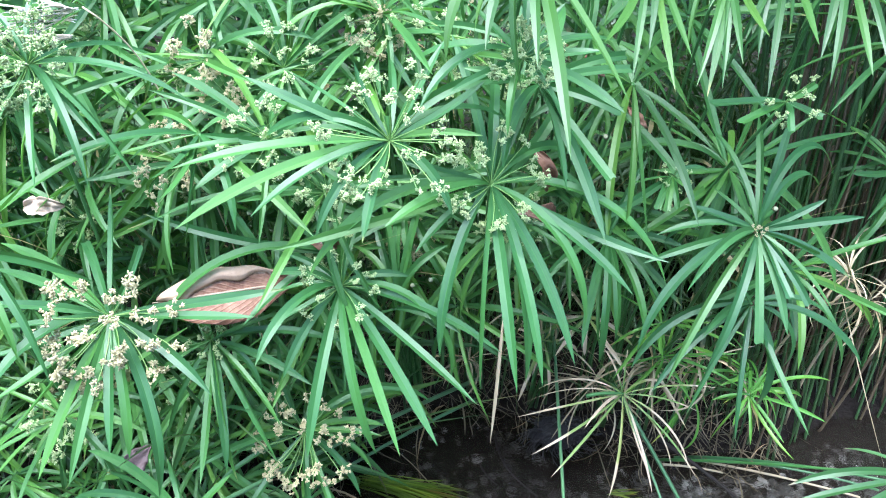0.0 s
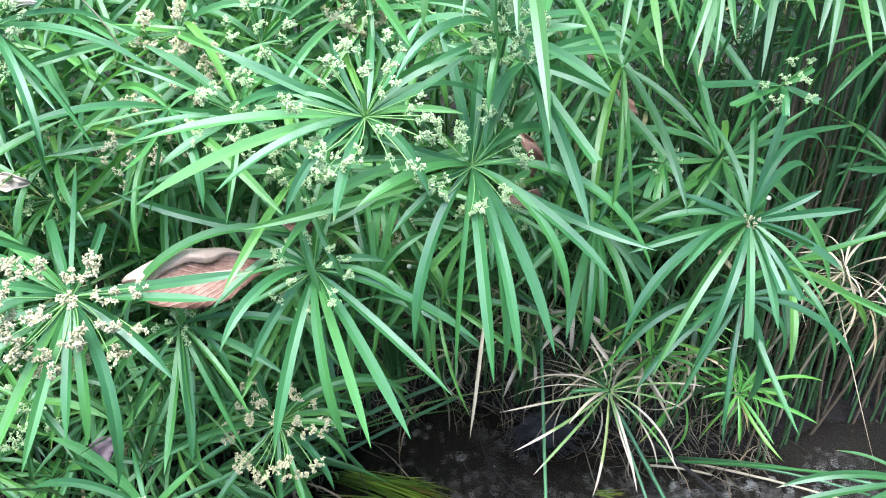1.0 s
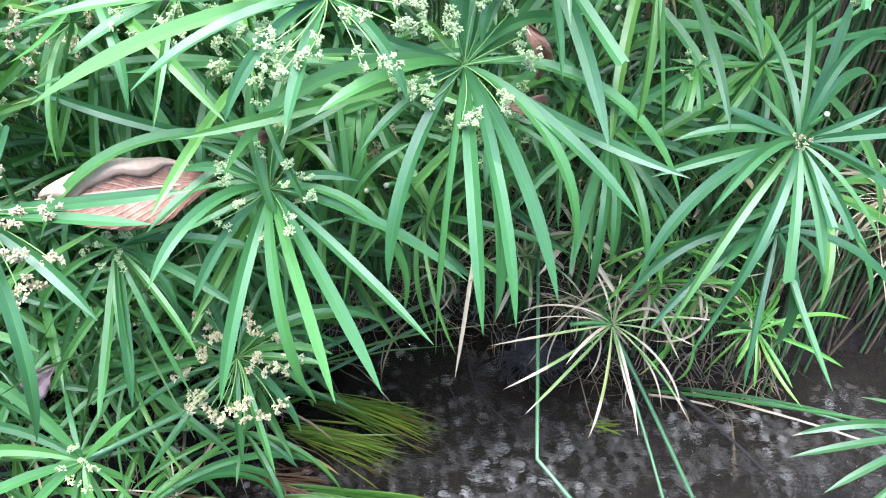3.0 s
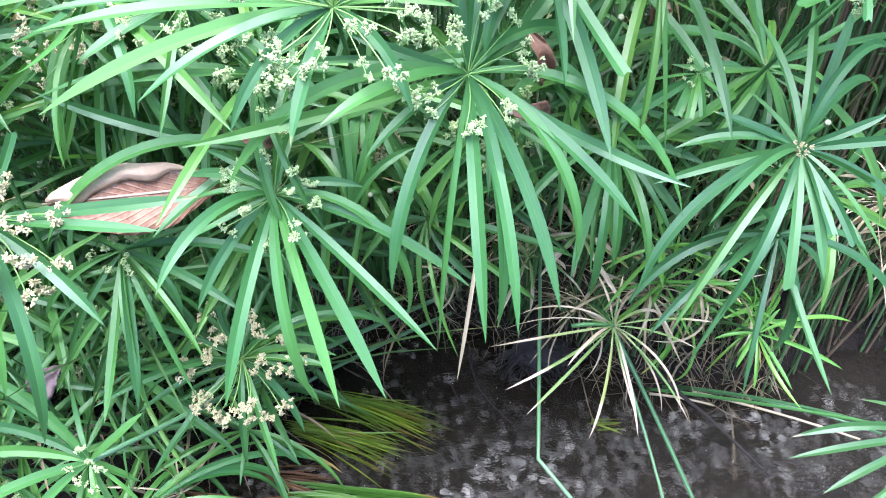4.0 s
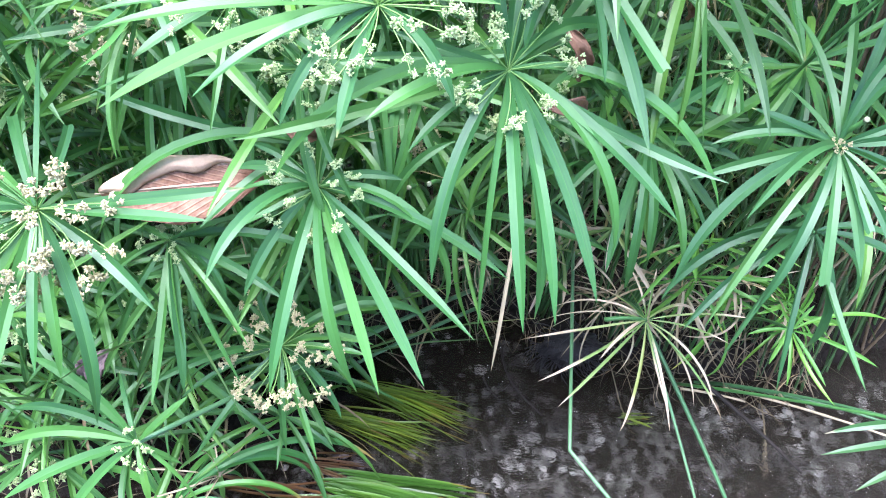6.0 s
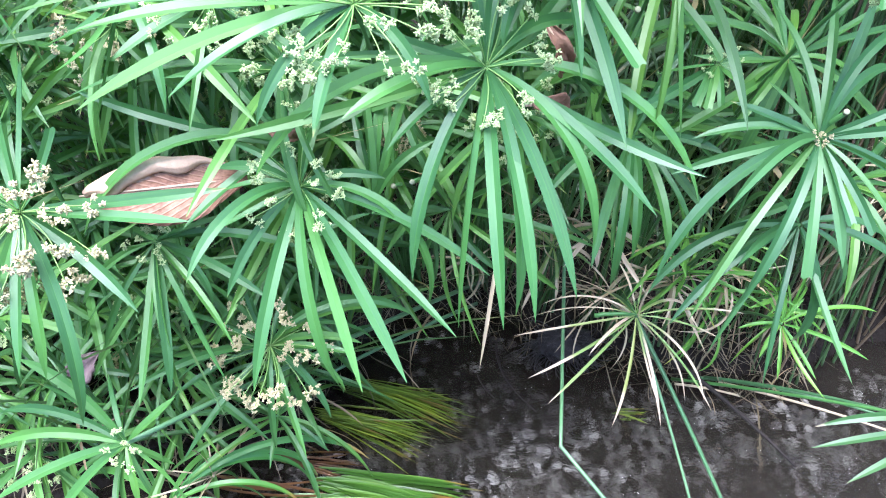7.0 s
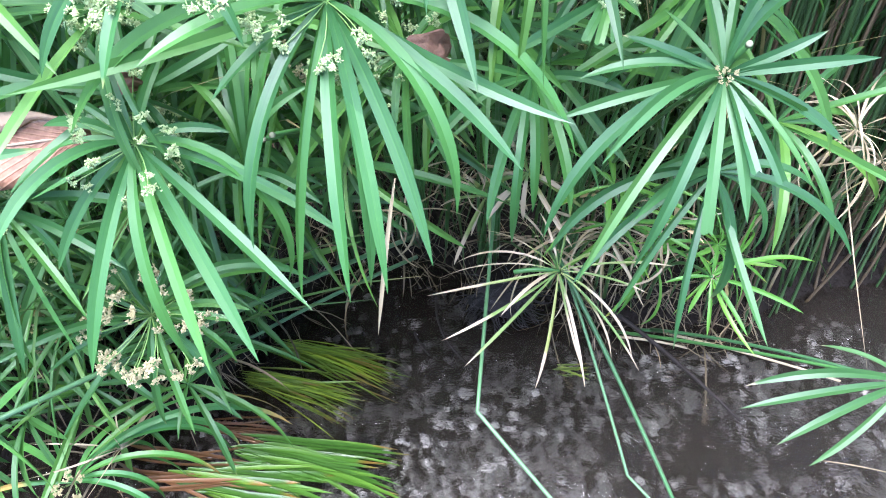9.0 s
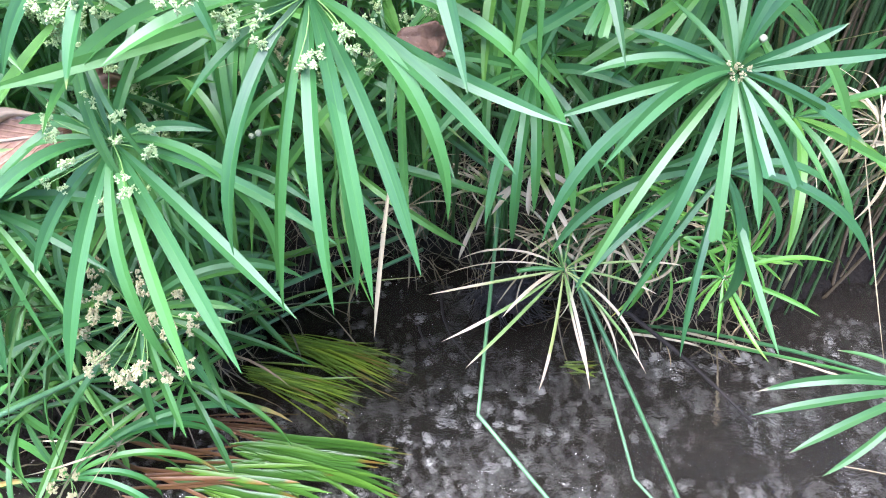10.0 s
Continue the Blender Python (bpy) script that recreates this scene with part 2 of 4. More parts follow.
def blade(elev, length, bend, width, cut=False, sway=0.0, twist=0.0, cols=4, segs=14, keel=0.5, start=0.004, roll=0.0):
    """A sedge bract heading for +y from the origin: keeled, tapered, bending down along its length."""
    e, b = radians(elev), radians(bend)
    y, z = start * math.cos(e), start * math.sin(e)
    verts, uvs, faces = [], [], []
    for i in range(segs + 1):
        s = i / segs
        el = e - b * s
        rise = min(1.0, s / 0.38)
        w = 0.30 + 0.68 * rise * (2 - rise)
        if s > 0.62 and not cut:
            w *= max(0.03, 1 - ((s - 0.62) / 0.38) ** 2.1)
        w *= width / 2
        side = sway * length * s * s
        tw = roll + twist * s
        fold = keel * (1.3 - 0.9 * s)
        for j in range(cols + 1):
            q = 2 * j / cols - 1
            a = abs(q)
            dx, up = w * q * (1 - 0.12 * fold), w * a * fold
            dx, up = dx * math.cos(tw) - up * math.sin(tw), dx * math.sin(tw) + up * math.cos(tw)
            jag = (0.0009 * ((j * 7 + 3) % 5 - 2) if cut and i == segs else 0.0)
            verts.append((side + dx, y - up * math.sin(el) + jag * math.cos(el), z + up * math.cos(el) + jag * math.sin(el)))
            uvs.append((s if not cut else s * 0.8, j / cols))
        y += math.cos(el - b / segs / 2) * length / segs
        z += math.sin(el - b / segs / 2) * length / segs
    n = cols + 1
    for i in range(segs):
        for j in range(cols):
            faces.append((i * n + j, i * n + j + 1, (i + 1) * n + j + 1, (i + 1) * n + j))
    return verts, faces, uvs


def tube(points, radii, sides=7, cap=True):
    """A round stalk along a line of points."""
    pts = [Vector(p) for p in points]
    verts, faces, uvs = [], [], []
    side = Vector((1, 0, 0))
    for i, p in enumerate(pts):
        d = (pts[min(i + 1, len(pts) - 1)] - pts[max(i - 1, 0)]).normalized()
        side = (side - d * side.dot(d)).normalized()
        other = d.cross(side)
        r = radii[i] if isinstance(radii, (list, tuple)) else radii
        for k in range(sides):
            a = 2 * math.pi * k / sides
            verts.append(tuple(p + r * (math.cos(a) * side + math.sin(a) * other)))
            uvs.append((i / (len(pts) - 1), k / sides))
    for i in range(len(pts) - 1):
        for k in range(sides):
            k2 = (k + 1) % sides
            faces.append((i * sides + k, i * sides + k2, (i + 1) * sides + k2, (i + 1) * sides + k))
    if cap:
        faces.append(tuple(range(sides - 1, -1, -1)))
        faces.append(tuple((len(pts) - 1) * sides + k for k in range(sides)))
    return verts, faces, uvs


def bow(a, b, sag=(0, 0, 0), n=12):
    """Points from a to b, bowed by sag in the middle."""
    a, b, c = Vector(a), Vector(b), Vector(sag)
    return [a.lerp(b, i / n) + c * (4 * (i / n) * (1 - i / n)) for i in range(n + 1)]


def blob(rng, rx, ry, rz, rough=0.18):
    """A small uneven stone: a bent icosahedron."""
    g = (1 + 5 ** 0.5) / 2
    base = [(-1, g, 0), (1, g, 0), (-1, -g, 0), (1, -g, 0), (0, -1, g), (0, 1, g), (0, -1, -g), (0, 1, -g), (g, 0, -1), (g, 0, 1), (-g, 0, -1), (-g, 0, 1)]
    faces = [(0, 11, 5), (0, 5, 1), (0, 1, 7), (0, 7, 10), (0, 10, 11), (1, 5, 9), (5, 11, 4), (11, 10, 2), (10, 7, 6), (7, 1, 8), (3, 9, 4), (3, 4, 2), (3, 2, 6), (3, 6, 8), (3, 8, 9), (4, 9, 5), (2, 4, 11), (6, 2, 10), (8, 6, 7), (9, 8, 1)]
    turn = rng.uniform(0, 6.28)
    c, s = math.cos(turn), math.sin(turn)
    out = []
    for p in base:
        k = (1 + rng.uniform(-rough, rough)) / 1.9
        x, y, z = p[0] * k * rx, p[1] * k * ry, p[2] * k * rz
        out.append((x * c - y * s, x * s + y * c, z))
    return out, faces


# ---- ground, water ----
def shore(x):
    """How far off the far bank begins, by x."""
    knots = ((-4.0, 1.0), (-0.6, 1.02), (-0.3, 1.2), (-0.1, 1.6), (0.1, 1.62), (0.3, 1.52), (0.5, 1.43), (0.75, 1.43), (0.95, 1.56), (1.3, 1.6), (4.0, 1.7))
    for (xa, ya), (xb, yb) in zip(knots, knots[1:]):
        if xa <= x <= xb:
            return ya + (yb - ya) * (x - xa) / (xb - xa)
    return 1.0 if x < 0 else 1.7


def ground_height(x, y):
    d = y - shore(x)
    far = 0.0 if d < -0.12 else min(1.0, (d + 0.12) / 0.3) * 0.17 + max(0.0, min(d - 0.2, 2.5)) * 0.16
    near = max(0.0, min(1.0, (0.25 - y) / 0.3)) * 0.14
    bumps = 0.018 * noise.noise((x * 5, y * 5, 0.3)) + 0.010 * noise.noise((x * 17, y * 17, 4.0))
    return -0.075 + far + near + bumps


def build_ground():
    xs = [-400, -60, -12, -6, -4] + [-3 + 0.06 * i for i in range(101)] + [4, 6, 12, 60, 400]
    ys = [-400, -60, -12, -4, -2] + [-1 + 0.06 * i for i in range(76)] + [4.5, 6, 12, 60, 400]
    v = [(x, y, ground_height(x, y) if abs(x) < 5 and -3 < y < 5 else (0.05 if y < 0.2 else 0.4)) for y in ys for x in xs]
    n = len(xs)
    f = [(j * n + i, j * n + i + 1, (j + 1) * n + i + 1, (j + 1) * n + i) for j in range(len(ys) - 1) for i in range(n - 1)]
    tagged(new("ground", mesh_from("ground", v, f, SOIL)), "dark wet soil of the stream bed and its banks", "ground", kind="structure")
    xs = [-5 + 0.1 * i for i in range(101)]
    ys = [-0.1 + 0.1 * i for i in range(20)]
    v = [(x, y, 0.0) for y in ys for x in xs]
    n = len(xs)
    f = [(j * n + i, j * n + i + 1, (j + 1) * n + i + 1, (j + 1) * n + i) for j in range(len(ys) - 1) for i in range(n - 1)]
    w = tagged(new("water", mesh_from("water", v, f, WATER)), "shallow rippled brown stream water over gravel", "water", kind="structure")
    w.visible_shadow = False


def build_gravel():
    rng = random.Random(5)
    pile = Pile()
    for _ in range(22000):
        x, y = rng.uniform(-0.4, 1.3), rng.uniform(0.6, 1.6)
        drift = noise.noise((x * 4, y * 4, 2.0)) + 1.2 * (1.15 - y)
        if y > shore(x) - 0.05 or rng.random() > 0.66 + drift:
            continue
        r = 0.0028 + 0.0105 * rng.random() ** 2.8
        v, f = blob(rng, r, r * rng.uniform(0.6, 1.0), r * rng.uniform(0.35, 0.6))
        z = ground_height(x, y) + r * 0.15
        pile.add([(a + x, b + y, c + z) for a, b, c in v], f)
    tagged(new("gravel", pile.mesh("gravel", PEBBLE)), "grey and whitish pebbles on the stream bed", "gravel", kind="stuff")



def build_sky_screen():
    """An added, unseen ring of leafy clumps round the stream that shuts off the low sky."""
    rng = random.Random(3)
    pile = Pile()
    for k in range(20000):
        a = rng.uniform(0, 2 * math.pi)
        r = rng.uniform(3.6, 4.6)
        x, y, z = r * math.cos(a), 0.9 + r * math.sin(a), (2.4 + (4.2 if a < math.pi else 1.2) * math.sin(a)) * rng.random() ** 1.1
        d = Vector((rng.gauss(0, 1), rng.gauss(0, 1), rng.gauss(0, 1))).normalized()
        s = d.orthogonal().normalized() * rng.uniform(0.05, 0.10)
        d = d * rng.uniform(0.18, 0.34)
        c = Vector((x, y, z + 0.1))
        pile.add([tuple(c - d), tuple(c + s), tuple(c + d), tuple(c - s)], [(0, 1, 2, 3)], [(0, 0.5), (0.5, 1), (1, 0.5), (0.5, 0)])
    tagged(new("hedge_foliage", pile.mesh("hedge_foliage", STUFF_LEAF_SHADED)), "added ring of leaves out of view, shutting off the low sky", "shrub", kind="stuff")


build_ground()
build_gravel()
build_sky_screen()

# ---- sedge plants ----
LABEL = "green umbrella sedge with arching strap leaves"


def stalk_points(base, top):
    """A stalk that leaves the bank upright and leans out to its head."""
    a, b = Vector(base), Vector(top)
    mid = a.lerp(b, 0.5) + Vector((0, 0.25 * (b - a).length * (b - a).xy.length / max(0.1, (b - a).length), 0.10 * (b - a).xy.length))
    return [a * (1 - s) ** 2 + mid * 2 * s * (1 - s) + b * s * s for s in (i / 12 for i in range(13))]


def plant(top, base=None, label=LABEL, radius=0.0029, mat=None, group="umbrella sedges", straight=False):
    """An Empty on the bank with a stalk up to the leaf whorl; returns it and the whorl's place in it."""
    x, y, z = top
    if base is None:
        by = max(y + 0.18, shore(x) + 0.06)
        base = (x + 0.06 * math.sin(x * 40), by, ground_height(x, by) - 0.01)
    root = tagged(new("umbrella_sedge"), label, "sedge", group)
    root.location = base
    rel = Vector(top) - Vector(base)
    pts = bow((0, 0, 0), rel, (0, 0, 0.008), 12) if straight else stalk_points((0, 0, 0), rel)
    v, f, uv = tube(pts, [radius * (1.25 - 0.45 * i / 12) for i in range(13)], 7)
    child("stalk", mesh_from("stalk", v, f, mat or STALK, uv), root)
    return root, rel


AXIS = Vector((0.0, -0.75, 0.65)).normalized()


def face_axis(az, el, bend, axis=AXIS):
    """How far a leaf rolls about its own length to turn its upper side along the whorl's axis."""
    a, e = radians(az), radians(el - 0.45 * bend)
    side = Vector((math.cos(a), -math.sin(a), 0))
    up = Vector((-math.sin(e) * math.sin(a), -math.sin(e) * math.cos(a), math.cos(e)))
    return max(-1.2, min(1.2, 0.85 * math.atan2(-axis.dot(side), axis.dot(up))))


def bracts(root, c, rows, width, mat, seed=1, cuts=(), more=0, face=1.0):
    """The whorl of leaves, from rows of azimuth, rise, length in mm, bend and sideways sway."""
    rng = random.Random(seed)
    rows = rows + [(225 + 270 * i / max(1, more) + rng.uniform(-12, 12), rng.uniform(0, 40), rng.uniform(120, 200), rng.uniform(30, 90), rng.uniform(-0.05, 0.05)) for i in range(more)]
    for k, row in enumerate(rows):
        az, el, mm, bend, sway = row if len(row) == 5 else (*row, rng.uniform(-0.02, 0.02))
        w = width * rng.uniform(0.85, 1.1) * min(1.0, 0.55 + mm / 400)
        v, f, uv = blade(el, mm / 1000, bend, w, k in cuts, sway, rng.uniform(-0.5, 0.5), roll=face * face_axis(az, el, bend) + rng.gauss(0, 0.34))
        child("leaf", mesh_from("leaf", v, f, mat, uv, True, True), root, Matrix.Translation(c) @ pose(0, 0, 0, 0, 0, -az))


def cluster_mesh(name, seed, size, mat, heads=7):
    """A knot of small star-shaped spikelets."""
    rng = random.Random(seed)
    pile = Pile()
    for h in range(heads):
        d = Vector((rng.gauss(0, 1), rng.gauss(0, 1), rng.gauss(0, 1) + 0.4)).normalized() * size * rng.uniform(0.3, 1.0)
        for k in range(9):
            q = Vector((rng.gauss(0, 1), rng.gauss(0, 1), rng.gauss(0, 1))).normalized()
            a = q.orthogonal().normalized()
            b = q.cross(a)
            ln, w = size * rng.uniform(0.36, 0.52), size * 0.12
            v = [d, d + q * ln * 0.5 + a * w, d + q * ln * 0.5 + b * w, d + q * ln * 0.5 - a * w, d + q * ln * 0.5 - b * w, d + q * ln]
            pile.add([tuple(p) for p in v], [(0, 2, 1), (0, 3, 2), (0, 4, 3), (0, 1, 4), (5, 1, 2), (5, 2, 3), (5, 3, 4), (5, 4, 1)])
    return pile.mesh(name, mat, False)


CLUSTERS = [cluster_mesh("flower_head", 40 + i, 0.0100, FLOWER) for i in range(5)]
CLUSTERS_OLD = [cluster_mesh("flower_head", 60 + i, 0.0105, FLOWER_OLD) for i in range(4)]


def ray_mesh():
    """One thin flower stem along +z, a unit long."""
    v, f, uv = tube([(0.05 * math.sin(math.pi * i / 5), 0, i / 5) for i in range(6)], [0.011, 0.010, 0.009, 0.009, 0.008, 0.008], 5, False)
    return mesh_from("flower_stem", v, f, RAY, uv)


RAY_MESH = ray_mesh()


def flowers(root, c, count, reach, axis, spread=(14, 64), seed=1, old=False, scale=1.0, heads=2):
    """Thin flower stems fanning out of the whorl, with spikelet heads at their ends."""
    rng = random.Random(seed)
    ax = Vector(axis).normalized()
    s1 = ax.orthogonal().normalized()
    s2 = ax.cross(s1)
    for k in range(count):
        th = radians(spread[0] + (spread[1] - spread[0]) * ((k * 0.618 + 0.35) % 1) ** 0.7)
        ph = 2 * math.pi * (k / count) + rng.uniform(-0.25, 0.25)
        d = (ax * math.cos(th) + (s1 * math.cos(ph) + s2 * math.sin(ph)) * math.sin(th)).normalized()
        ln = reach * rng.uniform(0.75, 1.1)
        stem = child("flower_stem", RAY_MESH, root, Matrix.Translation(c) @ d.to_track_quat("Z", "Y").to_matrix().to_4x4() @ Matrix.Scale(ln, 4))
        for h in range(heads):
            at = Vector((rng.gauss(0, 0.13), rng.gauss(0, 0.13), 1.0 + rng.uniform(-0.22, 0.08))) if h else Vector((0, 0, 1.0))
            child("flower_head", rng.choice(CLUSTERS_OLD if old else CLUSTERS), stem,
                  Matrix.Translation(at) @ pose(0, 0, 0, rng.uniform(0, 360), rng.uniform(0, 360), 0) @ Matrix.Scale(scale * rng.uniform(0.7, 1.15) / ln, 4))


TO_VIEW = (0.0, -0.92, 0.38)
root, c = plant((0.059, 0.893, 0.871), label=LABEL + " and pale green flowers")
bracts(root, c, [(254, -14, 271, -4, 0.02), (257, 15, 270, 79, -0.01), (235, -15, 126, 30, 0.01), (212, -23, 228, 65, -0.02), (189, -30, 257, 48, -0.03), (174, -33, 254, 37, -0.04), (159, -29, 253, 44, -0.0), (158, -25, 254, 66, 0.04), (146, -27, 240, 39, -0.01), (124, -7, 229, 85, 0.02), (113, -23, 229, -13, -0.02), (104, 18, 274, 91, 0.01), (119, -16, 215, 27, -0.01), (57, 47, 167, 94, -0.0), (5, 64, 183, 68, -0.01), (26, 48, 215, 4, -0.07), (52, 18, 178, -30, -0.15), (342, 59, 227, 33, 0.02), (33, 44, 129, 10, -0.05), (272, 13, 116, -5, 0.01)], 0.0145, LEAF, 10, (14,), 2)
flowers(root, c, 20, 0.068, TO_VIEW, (38, 80), seed=10, old=False, scale=0.95)
root, c = plant((0.422, 0.948, 0.785), label="dark green umbrella sedge with a full whorl, some leaves cut")
bracts(root, c, [(12, 64, 185, 46, 0.01), (341, 61, 168, 42, 0.01), (35, 56, 196, 35, -0.06), (44, 82, 274, 150, 0.08), (48, 62, 195, 111, 0.02), (87, 9, 145, 6, -0.02), (78, 17, 102, -6, -0.03), (112, -10, 78, 11, -0.01), (109, -7, 132, 32, -0.01), (130, -23, 137, 28, -0.01), (167, -33, 141, 31, -0.01), (163, -34, 97, 8, -0.02), (143, -29, 113, 23, -0.01), (191, -33, 151, 34, -0.03), (204, -26, 206, 61, 0.15), (226, -24, 243, 35, 0.02), (246, 0, 244, 76, -0.02), (255, -3, 166, 14, 0.01), (267, 21, 137, 46, 0.0), (273, 24, 103, 9, 0.0), (295, 43, 81, 10, 0.01)], 0.0135, LEAF_DARK, 11, (7, 11, 12, 13), 3)
flowers(root, c, 9, 0.012, TO_VIEW, (10, 70), seed=11, old=True, scale=0.32)
root, c = plant((0.457, 1.000, 0.644), label=LABEL + ", low and drooping")
bracts(root, c, [(163, -46, 195, -10, -0.04), (205, -30, 204, 45, -0.07), (226, -22, 195, 38, 0.02), (244, -6, 206, 52, 0.0), (259, 17, 220, 87, -0.02), (104, 9, 196, 72, 0.0), (88, 23, 168, 94, -0.0), (110, -2, 136, 119, -0.0), (157, -29, 169, 88, 0.03)], 0.0128, LEAF_DARK, 12, (), 2)
root, c = plant((-0.412, 0.830, 0.721), label=LABEL + " and cream flowers")
bracts(root, c, [(328, 59, 146, 77, -0.0), (355, 52, 170, 9, -0.07), (47, 52, 91, -12, -0.01), (88, 8, 214, -1, -0.02), (96, 4, 180, 3, -0.02), (116, -6, 164, 42, -0.01), (138, -19, 244, 78, 0.09), (166, -34, 165, 31, 0.05), (152, -27, 180, 63, 0.08), (203, -36, 201, 19, 0.02), (187, -39, 199, 17, 0.03), (222, -35, 193, 2, 0.02), (235, -32, 164, -14, 0.02), (252, -21, 168, -19, 0.02), (263, -3, 163, 3, 0.02), (273, 12, 167, 19, 0.02), (295, 40, 190, 41, 0.01), (286, 27, 170, 27, 0.02)], 0.0145, LEAF, 13, (0, 2), 1)
flowers(root, c, 22, 0.092, (0.1, -0.95, 0.0), (14, 82), seed=13, old=True, scale=1.25)
root, c = plant((-0.132, 0.882, 0.736), label=LABEL + " and small green flowers")
bracts(root, c, [(123, -23, 227, 11, -0.03), (139, -29, 234, 21, -0.03), (154, -32, 225, 28, -0.05), (173, -28, 231, 72, -0.15), (102, 21, 244, 132, 0.04), (105, 1, 223, 38, -0.01), (193, -33, 220, 37, 0.02), (223, -23, 139, 42, 0.01), (239, -19, 101, -3, 0.02), (268, 14, 85, 44, 0.01), (283, 29, 100, 56, 0.01), (297, 39, 95, 48, 0.01), (84, 30, 90, 51, -0.0), (15, 56, 93, 34, -0.03), (321, 51, 89, -6, 0.06)], 0.0136, LEAF, 14, (), 2)
flowers(root, c, 15, 0.066, TO_VIEW, (25, 80), seed=14, old=False, scale=0.75)
root, c = plant((-0.061, 0.850, 0.940), label=LABEL + " and pale green flowers")
bracts(root, c, [(252, -3, 257, 30, 0.01), (281, 19, 182, -4, 0.02), (292, 31, 144, 6, 0.02), (303, 45, 94, -30, 0.03), (65, 51, 193, 74, 0.0), (90, 17, 104, 29, -0.01), (40, 46, 138, 4, -0.03), (4, 53, 146, 52, -0.1), (262, 5, 245, 21, 0.01), (232, -14, 140, 57, -0.0), (123, -9, 114, 65, 0.0), (198, -30, 123, 35, 0.01), (78, 21, 127, -18, -0.02)], 0.0135, LEAF, 15, (), 4)
flowers(root, c, 24, 0.085, TO_VIEW, (30, 80), seed=15, old=False, scale=0.85)
root, c = plant((-0.481, 0.900, 1.016), label=LABEL + " and pale flowers")
bracts(root, c, [(77, 58, 94, 38), (108, 12, 158, 24), (131, -18, 150, 16), (161, -32, 162, 21), (191, -37, 133, -3), (251, 19, 87, 35), (304, 70, 97, 58), (354, 70, 104, 42), (141, 7, 202, 84), (226, -9, 93, 17), (131, -4, 236, 42)], 0.0108, LEAF, 16, (), 6)
flowers(root, c, 22, 0.075, TO_VIEW, seed=16, old=False, scale=1.05)
root, c = plant((-0.216, 0.970, 0.432), label=LABEL + " and ripe brownish flowers")
bracts(root, c, [(72, 58, 236, 109, 0.02), (72, 45, 188, 70, 0.01), (75, 45, 193, 122, 0.02), (85, 29, 128, 57, -0.0), (95, 13, 118, 26, -0.01), (119, -8, 134, 65, 0.0), (101, 11, 130, 81, 0.01), (174, -32, 152, 63, -0.03), (152, -30, 160, 35, -0.06), (258, 6, 149, 56, 0.0), (248, -8, 151, 30, 0.01), (282, 28, 145, 34, 0.01), (301, 46, 146, 44, 0.01), (222, -29, 187, 17, 0.02), (305, 54, 148, -30, 0.09), (22, 61, 121, 45, -0.01)], 0.0125, LEAF, 17, (), 2)
flowers(root, c, 24, 0.085, TO_VIEW, (20, 78), seed=17, old=True, scale=1.0)
root, c = plant((0.320, 1.135, 0.385), label="withering umbrella sedge with straw-tipped narrow leaves over water")
bracts(root, c, [(258, -5, 192, 4, 0.03), (241, -26, 196, -14, 0.04), (230, -29, 192, 2, 0.04), (269, 19, 181, 51, 0.0), (279, 35, 159, 77, -0.0), (187, -31, 186, 59, 0.09), (161, -33, 172, 33, -0.03), (168, -41, 139, 1, -0.08), (128, -16, 161, 64, 0.0), (128, -20, 184, 33, -0.01), (119, -8, 179, 67, 0.0), (99, 6, 135, 33, -0.01), (340, 62, 93, 57, 0.0), (310, 50, 103, 27, 0.01), (15, 64, 96, 72, 0.01), (88, 17, 166, 29, -0.01)], 0.0052, LEAF_DRY, 18, (), 3, 0.3)
v, f, uv = tube(bow(c, c + Vector((-0.066, -0.005, 0.0)), (0, 0, 0.004), 6), [0.0026, 0.0029, 0.0032, 0.0034, 0.0035, 0.0036, 0.0036], 9)
shoot = child("cut_shoot", mesh_from("cut_shoot", v, f, STALK, uv), root, None, "thick green shoot cut across")
v, f, uv = tube([c + Vector((-0.0655, -0.005, 0.0)), c + Vector((-0.069, -0.005, 0.0))], [0.0037, 0.0034], 9)
child("cut_end", mesh_from("cut_end", v, f, BUD, uv), shoot, None, "pale cut end")
root, c = plant((0.419, 0.930, 0.965), label="umbrella sedge with leaves cut short")
bracts(root, c, [(253, 4, 101, 3), (238, -10, 76, 2), (145, -10, 47, 0), (192, -4, 54, 41), (63, 17, 49, -3)], 0.017, LEAF, 19, (0, 1, 2, 3, 4), 0)
flowers(root, c, 8, 0.04, TO_VIEW, seed=19, old=False, scale=0.7)
root, c = plant((0.532, 1.107, 0.404), label="small yellow-green young umbrella sedge beside the water")
bracts(root, c, [(145, -31, 91, 8, -0.02), (187, -33, 83, 42, -0.02), (226, -19, 61, 55, -0.0), (156, -45, 121, -30, -0.07), (82, 34, 153, 58, 0.0), (107, -1, 132, 26, -0.01), (260, 11, 67, 30, 0.01), (17, 60, 50, 71, 0.01), (268, 61, 50, 10, -0.01), (55, 45, 50, 24, -0.03)], 0.009, LEAF_YOUNG, 20, (), 0)
root, c = plant((0.323, 1.030, 0.833), label="small bright green umbrella sedge with cut leaves")
bracts(root, c, [(210, -12, 66, 25), (197, -10, 63, 38), (183, -11, 58, 33), (235, -17, 132, -5), (162, -11, 52, -15), (246, 1, 78, 5), (79, 34, 57, 63)], 0.014, LEAF, 21, (0, 1, 2), 0)
flowers(root, c, 10, 0.03, TO_VIEW, seed=21, old=False, scale=0.4)
